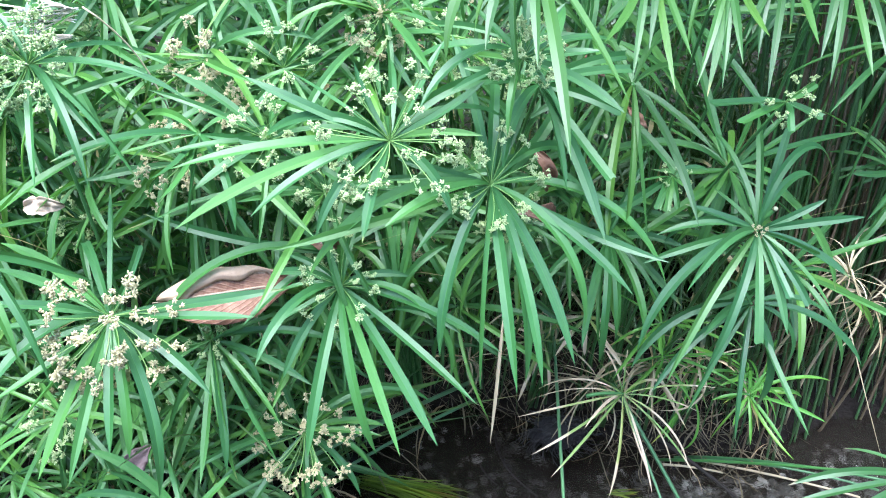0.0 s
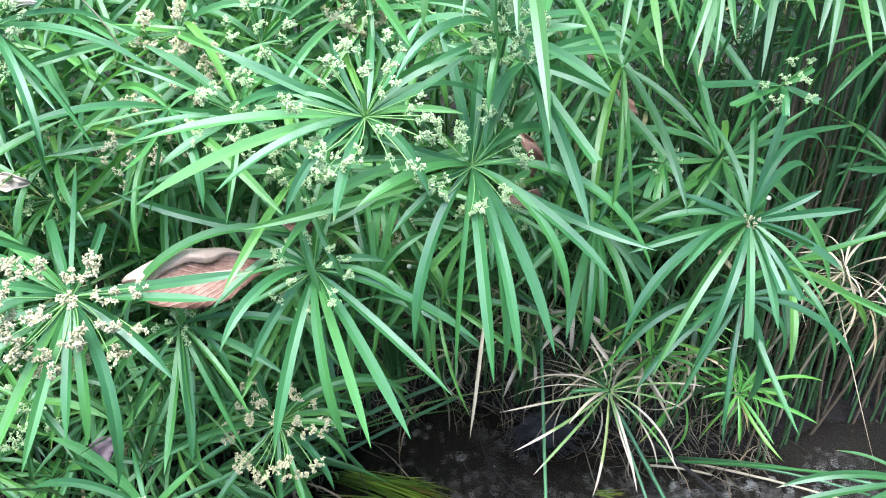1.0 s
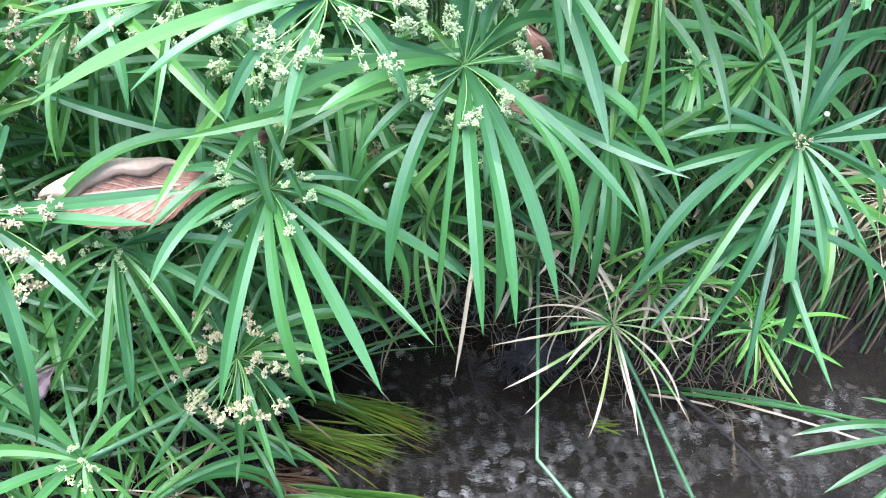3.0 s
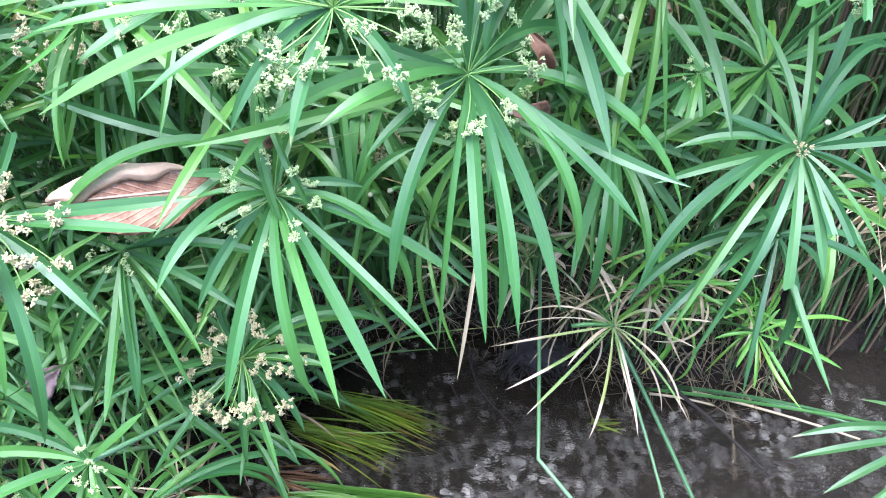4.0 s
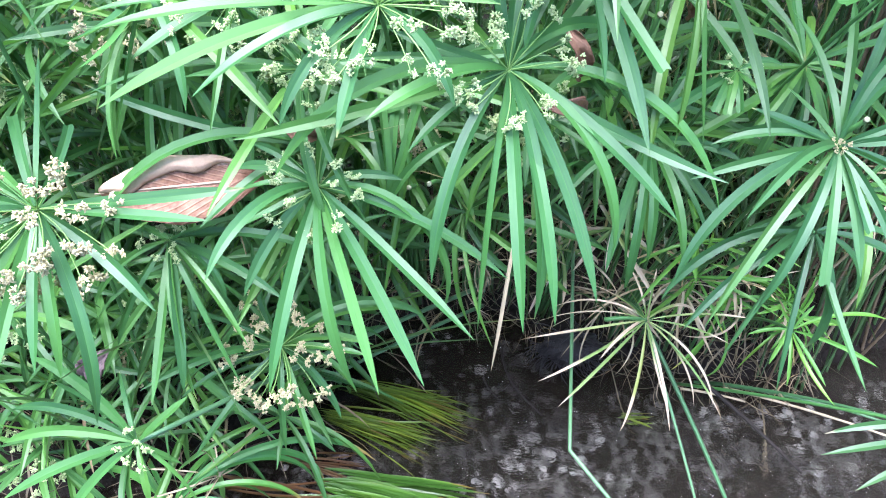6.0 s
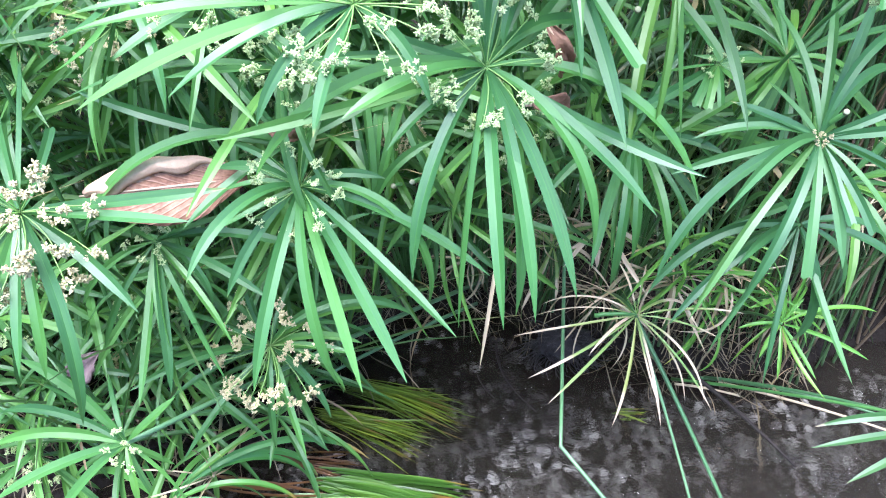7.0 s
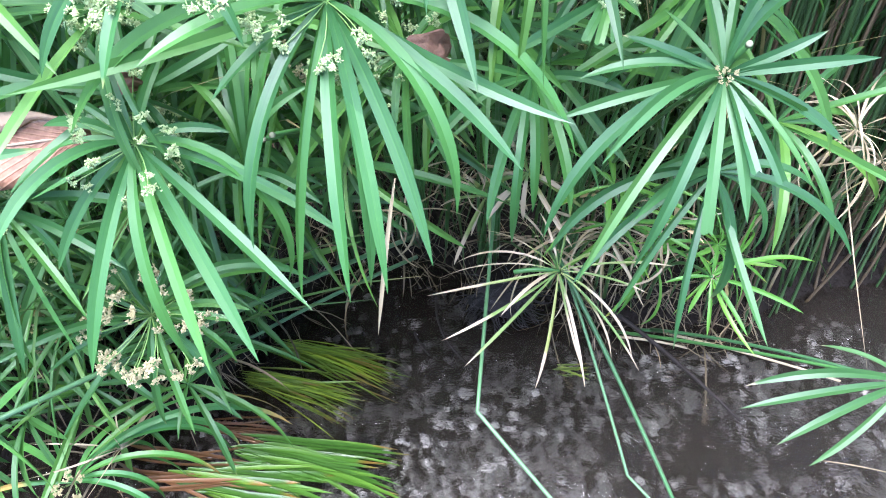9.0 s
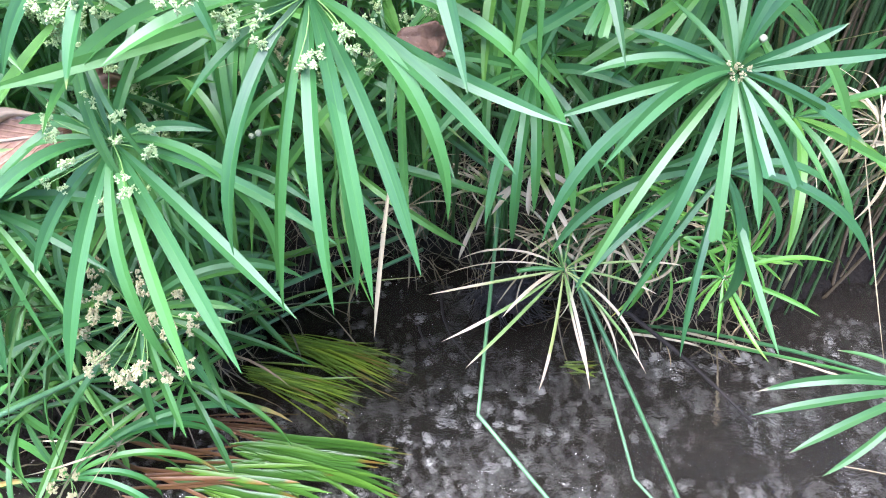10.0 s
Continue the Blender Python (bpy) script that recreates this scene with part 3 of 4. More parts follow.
root, c = plant((-0.350, 0.794, 0.422), (0.10, 1.62, 0.09), label=LABEL + ", fallen low beside the water", straight=True, radius=0.0042, mat=STALK_PALE)
bracts(root, c, [(295, 45, 146, 65, -0.0), (281, 36, 180, 69, -0.01), (270, 22, 173, 57, 0.0), (251, -5, 169, 29, 0.01), (153, -30, 75, 59, 0.02), (113, -3, 117, 74, 0.01), (232, -20, 128, 40, 0.01), (69, 43, 84, 4, -0.01), (331, 60, 93, 59, -0.02), (296, 50, 184, 62, -0.01)], 0.0135, LEAF, 22, (), 0)
flowers(root, c, 6, 0.03, TO_VIEW, seed=22, old=False, scale=0.6)
root, c = plant((0.790, 1.000, 0.313), (0.49, 1.38, 0.03), label=LABEL + ", hanging over the water", straight=True)
bracts(root, c, [(270, 19, 217, 47, 0.0), (261, 0, 226, 15, 0.03), (249, -8, 195, 22, 0.03), (230, -27, 181, -15, 0.11), (283, 40, 128, 45, 0.0)], 0.0125, LEAF_TIPPED, 23, (), 0, 0.6)
root, c = plant((-0.431, 0.980, 0.053), label="umbrella sedge with yellowing leaves low over the water")
bracts(root, c, [(80, 31, 176, 122, 0.04), (68, 41, 256, 148, 0.07), (40, 40, 207, 150, 0.04), (73, 41, 263, 108, 0.05), (22, 49, 215, 136, 0.04), (58, 52, 327, 138, 0.07), (56, 55, 349, 142, 0.08), (55, 55, 420, 120, 0.1), (61, 51, 408, 110, 0.07), (319, 33, 164, 92, 0.05), (299, 35, 213, 94, -0.05), (266, 11, 153, 46, 0.02), (97, 25, 190, 101, 0.04)], 0.012, LEAF_EDGE, 24, (), 0)
flowers(root, c, 8, 0.04, TO_VIEW, seed=24, old=True, scale=0.8)
root, c = plant((-0.153, 0.950, 0.751), label=LABEL)
bracts(root, c, [(274, 3, 259, -15, 0.03), (256, 25, 287, 94, -0.02), (307, 21, 184, -16, 0.05), (335, 45, 212, 35, 0.05), (13, 34, 181, -7, -0.08), (230, -12, 148, 26, 0.01), (67, 24, 124, 2, -0.02), (133, -3, 119, 63, 0.01)], 0.014, LEAF, 25, (), 0)
root, c = plant((-0.326, 0.930, 0.625), label=LABEL + " and small green flowers")
bracts(root, c, [(108, -2, 158, 30, -0.01), (128, -18, 158, 34, -0.02), (165, -28, 205, 63, -0.07), (173, -41, 191, 12, 0.07), (159, -30, 184, 46, 0.05), (140, -27, 193, 28, -0.05), (90, 20, 181, 43, -0.01), (84, 23, 128, 7, -0.01), (214, -28, 143, 44, 0.01), (246, -8, 124, 61, 0.01), (111, 2, 113, 95, 0.02)], 0.012, LEAF, 26, (), 0)
flowers(root, c, 8, 0.035, TO_VIEW, seed=26, old=False, scale=0.6)
root, c = plant((-0.071, 1.000, 0.635), label=LABEL + " standing upright")
bracts(root, c, [(336, 66, 138, 30), (1, 68, 201, 29), (27, 66, 234, 15), (69, 81, 130, 69), (311, 86, 129, 94), (348, 85, 186, 64), (119, 19, 110, 51), (235, 2, 100, 25)], 0.014, LEAF, 27, (), 0)
root, c = plant((0.122, 0.970, 0.977), label=LABEL + ", some leaves cut across")
bracts(root, c, [(69, 25, 125, 26, -0.01), (82, 17, 117, 20, -0.01), (115, -3, 105, 20, -0.01), (154, -27, 167, 1, -0.03), (170, -20, 158, 37, -0.01), (157, -14, 130, 49, 0.0), (160, -24, 228, 31, -0.02), (216, -9, 130, 75, -0.03), (345, 36, 141, -3, 0.07), (23, 41, 151, 21, -0.05), (276, 18, 95, 15, 0.01)], 0.017, LEAF, 28, (0, 1, 2, 3), 0)
root, c = plant((-0.596, 0.840, 0.802), label=LABEL)
bracts(root, c, [(59, 38, 216, 19), (133, 26, 208, 107), (111, 14, 218, 28), (84, 32, 160, -17), (129, 33, 276, 115)], 0.015, LEAF, 29, (), 0)
root, c = plant((0.253, 1.080, 0.716), label=LABEL + " in the shade")
bracts(root, c, [(177, -11, 166, 85), (204, -26, 177, 41), (140, -18, 151, 37), (237, 9, 155, 65), (295, 63, 129, 26), (52, 65, 139, 24), (109, 20, 116, 43), (188, -4, 224, 113), (157, -13, 173, 68), (261, 21, 107, 15)], 0.014, LEAF, 30, (), 0)
root, c = plant((0.096, 0.900, 1.144), label=LABEL)
bracts(root, c, [(198, 6, 211, 97, -0.13), (178, -9, 301, 49, -0.03), (166, -16, 264, 19, -0.04), (224, 14, 197, 103, -0.03), (201, 8, 199, 68, -0.03), (184, -1, 214, 51, -0.02)], 0.0125, LEAF_HANG_DIMMED, 31, (), 5, 0.3)
root, c = plant((0.244, 0.970, 1.134), label=LABEL)
bracts(root, c, [(189, -12, 243, 33, -0.08), (187, 3, 192, 61, 0.06), (194, -2, 222, 59, 0.02), (197, -23, 244, -15, 0.09), (183, -17, 218, 10, -0.05)], 0.0095, LEAF_HANG_DIMMED, 32, (), 5, 0.3)
root, c = plant((0.348, 1.000, 1.125), label=LABEL)
bracts(root, c, [(197, -4, 235, 53, 0.09), (196, -3, 239, 61, 0.05), (196, -3, 229, 59, -0.01), (195, -10, 215, 29, -0.07), (214, 8, 197, 80, -0.06), (188, -19, 210, -6, -0.05)], 0.0095, LEAF_HANG_DIMMED, 33, (), 5, 0.3)
root, c = plant((0.419, 1.000, 1.132), label=LABEL)
bracts(root, c, [(202, -4, 247, 60, -0.01), (212, 5, 207, 72, -0.08), (207, -6, 205, 32, 0.06), (198, 1, 186, 49, -0.01), (193, -16, 213, 9, -0.05)], 0.0095, LEAF_HANG_DIMMED, 34, (), 5, 0.3)
root, c = plant((0.499, 1.030, 1.130), label=LABEL + ", one leaf withered to straw")
bracts(root, c, [(203, 0, 214, 60, 0.04), (199, -2, 236, 66, 0.03), (195, -14, 238, 27, -0.06), (186, -8, 225, 43, -0.02), (210, -6, 206, 29, 0.06)], 0.0095, LEAF_HANG_DIMMED, 36, (), 5, 0.3)
root, c = plant((0.247, 1.000, 0.970), label=LABEL + ", long leaves hanging")
bracts(root, c, [(187, -25, 227, 26, -0.06), (161, -19, 215, 39, -0.01), (203, -15, 238, 61, -0.07), (222, -2, 149, 72, -0.03), (281, 25, 87, 38, 0.0), (141, -15, 134, 17, -0.01), (188, -18, 221, 51, 0.03), (32, 40, 167, 41, -0.02), (345, 37, 134, 23, 0.03)], 0.0125, LEAF_HANG_DIMMED, 37, (), 3, 0.5)
root, c = plant((-0.310, 0.950, 0.918), label=LABEL)
bracts(root, c, [(130, -16, 216, 15, -0.03), (187, -19, 142, -30, 0.02), (177, -24, 163, -30, 0.07), (172, -25, 178, 13, 0.04), (142, -5, 148, 78, 0.06), (249, -8, 108, 2, 0.01), (112, 0, 144, -1, -0.01)], 0.0135, LEAF, 38, (), 3)
root, c = plant((0.092, 0.900, 1.023), label=LABEL + " and pale green flowers")
bracts(root, c, [(292, 43, 83, 1), (60, 52, 80, 16), (105, 11, 87, 5), (238, -10, 100, 9), (150, -18, 102, 33), (195, -3, 110, 83), (128, -5, 137, 26), (11, 81, 110, 57)], 0.014, LEAF, 35, (), 5)
flowers(root, c, 18, 0.05, TO_VIEW, seed=35, old=False, scale=0.9)

# ---- sedges of the clump behind ----
LIBRARY = {}


def stock_blade(e, b, kind, mat):
    """Leaves of the clump share a stock of shapes."""
    key = (e, b, kind, mat.name)
    if key not in LIBRARY:
        rng = random.Random(e * 131 + b * 17 + kind)
        v, f, uv = blade(e, 0.22, b, 0.0148, False, rng.uniform(-0.14, 0.14), rng.uniform(-0.9, 0.9), 4, 11)
        LIBRARY[key] = mesh_from("leaf", v, f, mat, uv, True, True)
    return LIBRARY[key]


def clump_sedge(top, rng, mat, flowering, leaves=15, label=LABEL, size=1.0):
    root, c = plant(top, label=label)
    lean = pose(0, 0, 0, 0, 0, rng.uniform(-55, 55)) @ pose(0, 0, 0, rng.uniform(15, 52), 0, 0)
    for k in range(leaves):
        az = 360 * k / leaves + rng.uniform(-26, 26)
        e = int(10 * round(rng.uniform(-5, 38) / 10))
        b = int(20 * round(rng.uniform(5, 115) / 20))
        sc = size * rng.uniform(0.5, 1.2)
        child("leaf", stock_blade(e, b, rng.randrange(5), mat), root, Matrix.Translation(c) @ lean @ pose(0, 0, 0, 0, 0, -az) @ Matrix.Diagonal((size * rng.uniform(0.62, 1.0), sc, sc, 1)))
    if flowering:
        flowers(root, c, 13, rng.uniform(0.045, 0.07), TO_VIEW, seed=rng.randrange(999), old=rng.random() < 0.4, scale=0.85)


def build_clump():
    rng = random.Random(12)
    for row in range(3):
        for col in range(6):
            x = -0.82 + 0.145 * col + rng.uniform(-0.05, 0.05)
            z = 0.80 + 0.12 * row + rng.uniform(-0.04, 0.04)
            clump_sedge((x, 1.10 + 0.03 * row + rng.uniform(-0.02, 0.05), z), rng, LEAF_BACK, False, 15)
    rng = random.Random(19)
    for spot in ((-0.293, 1.041, 0.945), (-0.09, 1.126, 1.010), (-0.152, 0.935, 0.845), (-0.357, 1.008, 0.860), (-0.221, 0.944, 0.912), (-0.222, 1.08, 0.975), (-0.330, 1.08, 0.985), (-0.56, 0.93, 0.49)):
        clump_sedge(spot, rng, LEAF_BACK, True, 13, LABEL + " and pale flowers", 0.85)
    rng = random.Random(14)
    # tall heads above the view, added to shade the right side from overhead
    for row in range(2):
        for col in range(7):
            x = 0.2 + 0.2 * col + rng.uniform(-0.06, 0.06)
            clump_sedge((x, 1.38 + 0.24 * row + rng.uniform(-0.06, 0.06), 1.20 + 0.06 * row + rng.uniform(0.0, 0.14)), rng, LEAF_BACK, False, 14)
    for row in range(3):
        for col in range(6):
            x = -0.80 + 0.10 * col + rng.uniform(-0.04, 0.04)
            clump_sedge((x, 1.06 + 0.06 * row + max(0.0, x + 0.45) * 0.35 + rng.uniform(-0.03, 0.03), 0.13 + 0.10 * row + rng.uniform(-0.03, 0.03)), rng, LEAF_BACK, rng.random() < 0.15, 14, LABEL + ", low on the bank", 0.9)
    rng = random.Random(11)
    for row in range(7):
        for col in range(15):
            x = -0.98 + 0.148 * col + rng.uniform(-0.06, 0.06)
            z = 0.28 + 0.142 * row + rng.uniform(-0.06, 0.06)
            if (z < 0.56 and x > -0.22) or (x > 0.28 and z > 0.62 and rng.random() < 0.75):
                continue
            y = 1.16 + rng.uniform(-0.05, 0.10) + max(0.0, x - 0.45) * 0.5
            clump_sedge((x, y, z), rng, LEAF_BACK, x < 0.15 and z > 0.6 and rng.random() < 0.55)
    for row in range(6):
        for col in range(13):
            x = -1.05 + 0.165 * col + rng.uniform(-0.08, 0.08)
            z = 0.36 + 0.15 * row + rng.uniform(-0.07, 0.07)
            if (z < 0.6 and x > -0.2) or (x > 0.22 and rng.random() < 0.7):
                continue
            y = 1.25 + rng.uniform(-0.06, 0.08) + max(0.0, x - 0.45) * 0.4
            clump_sedge((x, y, z), rng, LEAF_BACK, x < 0.1 and z > 0.6 and rng.random() < 0.3, 14)
    for row in range(6):
        for col in range(14):
            x = -1.3 + 0.2 * col + rng.uniform(-0.1, 0.1)
            z = 0.30 + 0.17 * row + rng.uniform(-0.08, 0.08)
            if (z < 0.52 and x > -0.1) or (x > 0.25 and rng.random() < 0.8):
                continue
            y = 1.34 + rng.uniform(-0.1, 0.15) + max(0.0, x - 0.45) * 0.3
            clump_sedge((x, y, z), rng, LEAF_BACK, x < 0.2 and z > 0.8 and rng.random() < 0.4, 13)
    for row in range(4):
        for col in range(15):
            x = -1.9 + 0.27 * col + rng.uniform(-0.1, 0.1)
            z = 0.55 + 0.24 * row + rng.uniform(-0.1, 0.1)
            if x > 0.4 and rng.random() < 0.6:
                continue
            clump_sedge((x, 1.75 + rng.uniform(-0.1, 0.3), z), rng, LEAF_BACK, False, 15)


build_clump()


def build_seedlings():
    """Small yellow-green sedges on the bank, under the large ones."""
    rng = random.Random(17)
    for x, y, z in ((0.44, 1.30, 0.36), (0.60, 1.28, 0.33), (0.40, 1.22, 0.48), (0.22, 1.45, 0.30), (0.66, 1.34, 0.25), (0.28, 1.30, 0.45), (0.52, 1.36, 0.24)):
        clump_sedge((x, y, z), rng, LEAF_YOUNG if x > 0.35 else LEAF_DRY, False, 13, "small yellow-green sedge growing low on the bank", 0.62)


build_seedlings()


def build_understorey():
    """Thin stems and blades that fill the clump's shade, and straw along the water's edge."""
    rng = random.Random(21)
    green, straw = Pile(), Pile()
    for k in range(1700):
        x = rng.uniform(-1.6, 1.9)
        y = shore(x) + rng.uniform(0.0, 0.9)
        v, f, uv = blade(rng.uniform(55, 88), rng.uniform(0.35, 0.95), rng.uniform(5, 60), rng.uniform(0.004, 0.009), False, rng.uniform(-0.2, 0.2), 0, 2, 7)
        a = rng.uniform(0, 6.28)
        c, s, h = math.cos(a), math.sin(a), ground_height(x, y)
        green.add([(p[0] * c - p[1] * s + x, p[0] * s + p[1] * c + y, p[2] + h) for p in v], f, uv)
    for k in range(420):
        x = rng.uniform(-0.9, 0.72)
        y = shore(x) + rng.uniform(-0.02, 0.35)
        v, f, uv = blade(rng.uniform(10, 80), rng.uniform(0.1, 0.35), rng.uniform(20, 150), rng.uniform(0.002, 0.006), False, rng.uniform(-0.4, 0.4), rng.uniform(-1, 1), 2, 7)
        a = rng.uniform(0, 6.28)
        c, s, h = math.cos(a), math.sin(a), ground_height(x, y)
        straw.add([(p[0] * c - p[1] * s + x, p[0] * s + p[1] * c + y, p[2] + h) for p in v], f, uv)
    roots = Pile()
    for k in range(520):
        x = rng.uniform(-0.3, 0.78)
        y = shore(x) + rng.uniform(-0.05, 0.14)
        h = ground_height(x, y) + rng.uniform(0.0, 0.10)
        v, f, uv = blade(rng.uniform(-60, 30), rng.uniform(0.04, 0.13), rng.uniform(-40, 90), rng.uniform(0.0012, 0.003), False, rng.uniform(-0.6, 0.6), rng.uniform(-1, 1), 2, 5)
        a = rng.uniform(1.6, 4.7)
        c, s = math.cos(a), math.sin(a)
        roots.add([(p[0] * c - p[1] * s + x, p[0] * s + p[1] * c + y, max(p[2] + h, 0.002)) for p in v], f, uv)
    tagged(new("root_strands", roots.mesh("root_strands", STUFF_STRAW_SHADED)), "fine brown roots and dead strands hanging over the bank's edge", "roots", kind="stuff")
    tagged(new("understorey_blades", green.mesh("understorey_blades", STUFF_LEAF_SHADED)), "thin green stems and blades inside the sedge clump, darkened for its shade", "sedge", kind="stuff")
    tagged(new("straw_litter", straw.mesh("straw_litter", STUFF_STRAW_SHADED)), "dry straw blades along the bank, darkened for its shade", "straw", kind="stuff")


build_understorey()


def build_depth():
    """The rest of the clump, far inside, as one mass of broad blades."""
    rng = random.Random(23)
    pile = Pile()
    for k in range(3000):
        x = rng.uniform(-2.0, 2.4)
        y = rng.uniform(1.78, 2.5) + max(0.0, x - 0.6) * 0.1
        z = 0.25 + 1.0 * rng.random()
        v, f, uv = blade(rng.uniform(-10, 60), rng.uniform(0.14, 0.26), rng.uniform(30, 110), rng.uniform(0.011, 0.018), False, rng.uniform(-0.12, 0.12), rng.uniform(-0.8, 0.8), 2, 6)
        a = rng.uniform(0, 6.28)
        c, s = math.cos(a), math.sin(a)
        pile.add([(p[0] * c - p[1] * s + x, p[0] * s + p[1] * c + y, p[2] + z) for p in v], f, uv)
    # taller bank plants hanging over the pool's edge: unseen blades added for their shade
    for k in range(1300):
        x = rng.uniform(0.22, 2.2)
        y = rng.uniform(1.45, 2.5)
        z = rng.uniform(1.22, 1.62)
        v, f, uv = blade(rng.uniform(-5, 60), rng.uniform(0.16, 0.28), rng.uniform(20, 70), rng.uniform(0.011, 0.018), False, rng.uniform(-0.12, 0.12), rng.uniform(-0.8, 0.8), 2, 6)
        a = rng.uniform(0, 6.28)
        c, s = math.cos(a), math.sin(a)
        pile.add([(p[0] * c - p[1] * s + x, p[0] * s + p[1] * c + y, p[2] + z) for p in v], f, uv)
    # more unseen blades further forward, to shade the hanging leaves
    for k in range(520):
        x = rng.uniform(0.2, 1.7)
        y = rng.uniform(0.95, 1.45)
        z = rng.uniform(1.34, 1.62)
        v, f, uv = blade(rng.uniform(0, 50), rng.uniform(0.16, 0.26), rng.uniform(20, 55), rng.uniform(0.011, 0.018), False, rng.uniform(-0.12, 0.12), rng.uniform(-0.8, 0.8), 2, 6)
        a = rng.uniform(0, 6.28)
        c, s = math.cos(a), math.sin(a)
        pile.add([(p[0] * c - p[1] * s + x, p[0] * s + p[1] * c + y, p[2] + z) for p in v], f, uv)
    for k in range(1500):
        x = rng.uniform(0.0, 3.0)
        y = rng.uniform(2.4, 3.1)
        z = rng.uniform(0.3, 1.15)
        v, f, uv = blade(rng.uniform(-10, 60), rng.uniform(0.18, 0.32), rng.uniform(30, 110), rng.uniform(0.014, 0.022), False, rng.uniform(-0.12, 0.12), rng.uniform(-0.8, 0.8), 2, 6)
        a = rng.uniform(0, 6.28)
        c, s = math.cos(a), math.sin(a)
        pile.add([(p[0] * c - p[1] * s + x, p[0] * s + p[1] * c + y, p[2] + z) for p in v], f, uv)
    # leaves close to the ground behind the upright stems
    for k in range(900):
        x = rng.uniform(0.2, 2.2)
        y = shore(x) + rng.uniform(0.25, 0.75)
        z = ground_height(x, y) + rng.uniform(0.02, 0.4)
        v, f, uv = blade(rng.uniform(-10, 60), rng.uniform(0.14, 0.26), rng.uniform(30, 110), rng.uniform(0.010, 0.017), False, rng.uniform(-0.12, 0.12), rng.uniform(-0.8, 0.8), 2, 6)
        a = rng.uniform(0, 6.28)
        c, s = math.cos(a), math.sin(a)
        pile.add([(p[0] * c - p[1] * s + x, p[0] * s + p[1] * c + y, p[2] + z) for p in v], f, uv)
    tagged(new("clump_foliage", pile.mesh("clump_foliage", STUFF_LEAF_SHADED)), "shade-darkened sedge leaves deep inside the clump and unseen above it", "sedge", kind="stuff")


build_depth()


def build_right_stems():
    """Upright stems packed on the bank beside the pool."""
    rng = random.Random(31)
    root = tagged(new("sedge_stand"), "stand of upright green and brown sedge stems on the bank", "sedge")
    root.location = (1.1, 1.7, 0.05)
    shapes = []
    for k in range(14):
        h = rng.uniform(0.6, 1.3)
        v, f, uv = tube(bow((0, 0, 0), (rng.gauss(0.02, 0.05) * h, rng.gauss(-0.03, 0.05) * h, h), (rng.gauss(0, 0.015), rng.gauss(0, 0.015), 0), 6), rng.uniform(0.002, 0.0042), 6, False)
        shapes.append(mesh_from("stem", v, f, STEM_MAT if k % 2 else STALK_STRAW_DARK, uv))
    for k in range(280):
        x = rng.uniform(0.68, 1.6)
        y = shore(x) + rng.uniform(-0.02, 0.40)
        child("stem", rng.choice(shapes), root, Matrix.Translation((x - 1.1, y - 1.7, ground_height(x, y) - 0.06)) @ pose(0, 0, 0, 0, 0, rng.uniform(-30, 30)))


# stalk green made darker, with the stand's shade put into the colour
STEM_MAT = plain_material("shade_darkened_stem", (0.018, 0.05, 0.016), (0.045, 0.10, 0.03), 20.0, 0.5, 0.2, 0.0008, 0.5)
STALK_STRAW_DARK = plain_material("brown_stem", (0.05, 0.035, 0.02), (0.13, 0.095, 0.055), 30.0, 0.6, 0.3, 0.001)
build_right_stems()


# ---- things in and over the water ----
def stalk_thing(name, pts, radius, mat, label, category, taper=0.75):
    """A single bent stalk or twig as one thing."""
    n = len(pts) - 1
    a = Vector(pts[0])
    v, f, uv = tube([Vector(p) - a for p in pts], [radius * (1 - (1 - taper) * i / n) for i in range(n + 1)], 7)
    ob = tagged(new(name, mesh_from(name, v, f, mat, uv)), label, category)
    ob.location = a
    return ob


def joined(*runs):
    out = []
    for r in runs:
        out.extend(r if not out else r[1:])
    return out


stalk_thing("broken_stalk", joined(bow((0.235, 1.40, 0.34), (0.205, 0.987, 0.243), (0.0, 0.0, 0.0), 8), bow((0.205, 0.987, 0.243), (0.50, 0.74, 0.03), (0, 0, 0.0), 6)), 0.0034, STALK_PALE, "snapped green sedge stalk bent down into the water", "stalk")
stalk_thing("leaning_stalk", bow((0.08, 1.58, 0.05), (-0.30, 1.25, 0.045), (0, 0, 0.01), 10), 0.0046, STALK_PALE, "long green sedge stalk lying low across the water", "stalk")
stalk_thing("leaning_stalk", bow((0.33, 1.25, 0.33), (0.56, 0.95, -0.03), (0.0, 0.0, 0.012), 8), 0.0042, STALK_TEAL, "dark green sedge stalk sloping into the water", "stalk")
stalk_thing("leaning_stalk", joined(bow((0.345, 1.24, 0.31), (0.455, 1.03, 0.045), (0.0, 0.0, 0.008), 6), bow((0.455, 1.03, 0.045), (0.57, 0.93, -0.02), (0, 0, 0), 4)), 0.0028, STALK_PALE, "pale green kinked sedge stalk sloping into the water", "stalk")
stalk_thing("leaning_stalk", bow((0.56, 1.39, 0.03), (0.83, 1.12, 0.20), (0.0, 0.0, 0.012), 8), 0.0036, STALK_TEAL, "green sedge stalk leaning low over the water", "stalk")
stalk_thing("leaning_stalk", bow((0.53, 1.40, 0.02), (0.92, 1.26, 0.05), (0.0, 0.0, 0.02), 8), 0.0034, STALK_TEAL, "dark green sedge stalk lying close over the water", "stalk")
stalk_thing("fallen_stalk", bow((0.60, 1.41, 0.0), (0.90, 1.28, 0.012), (0.0, 0.0, 0.006), 8), 0.003, STALK_STRAW, "brown dead sedge stalk lying on the water", "stalk")
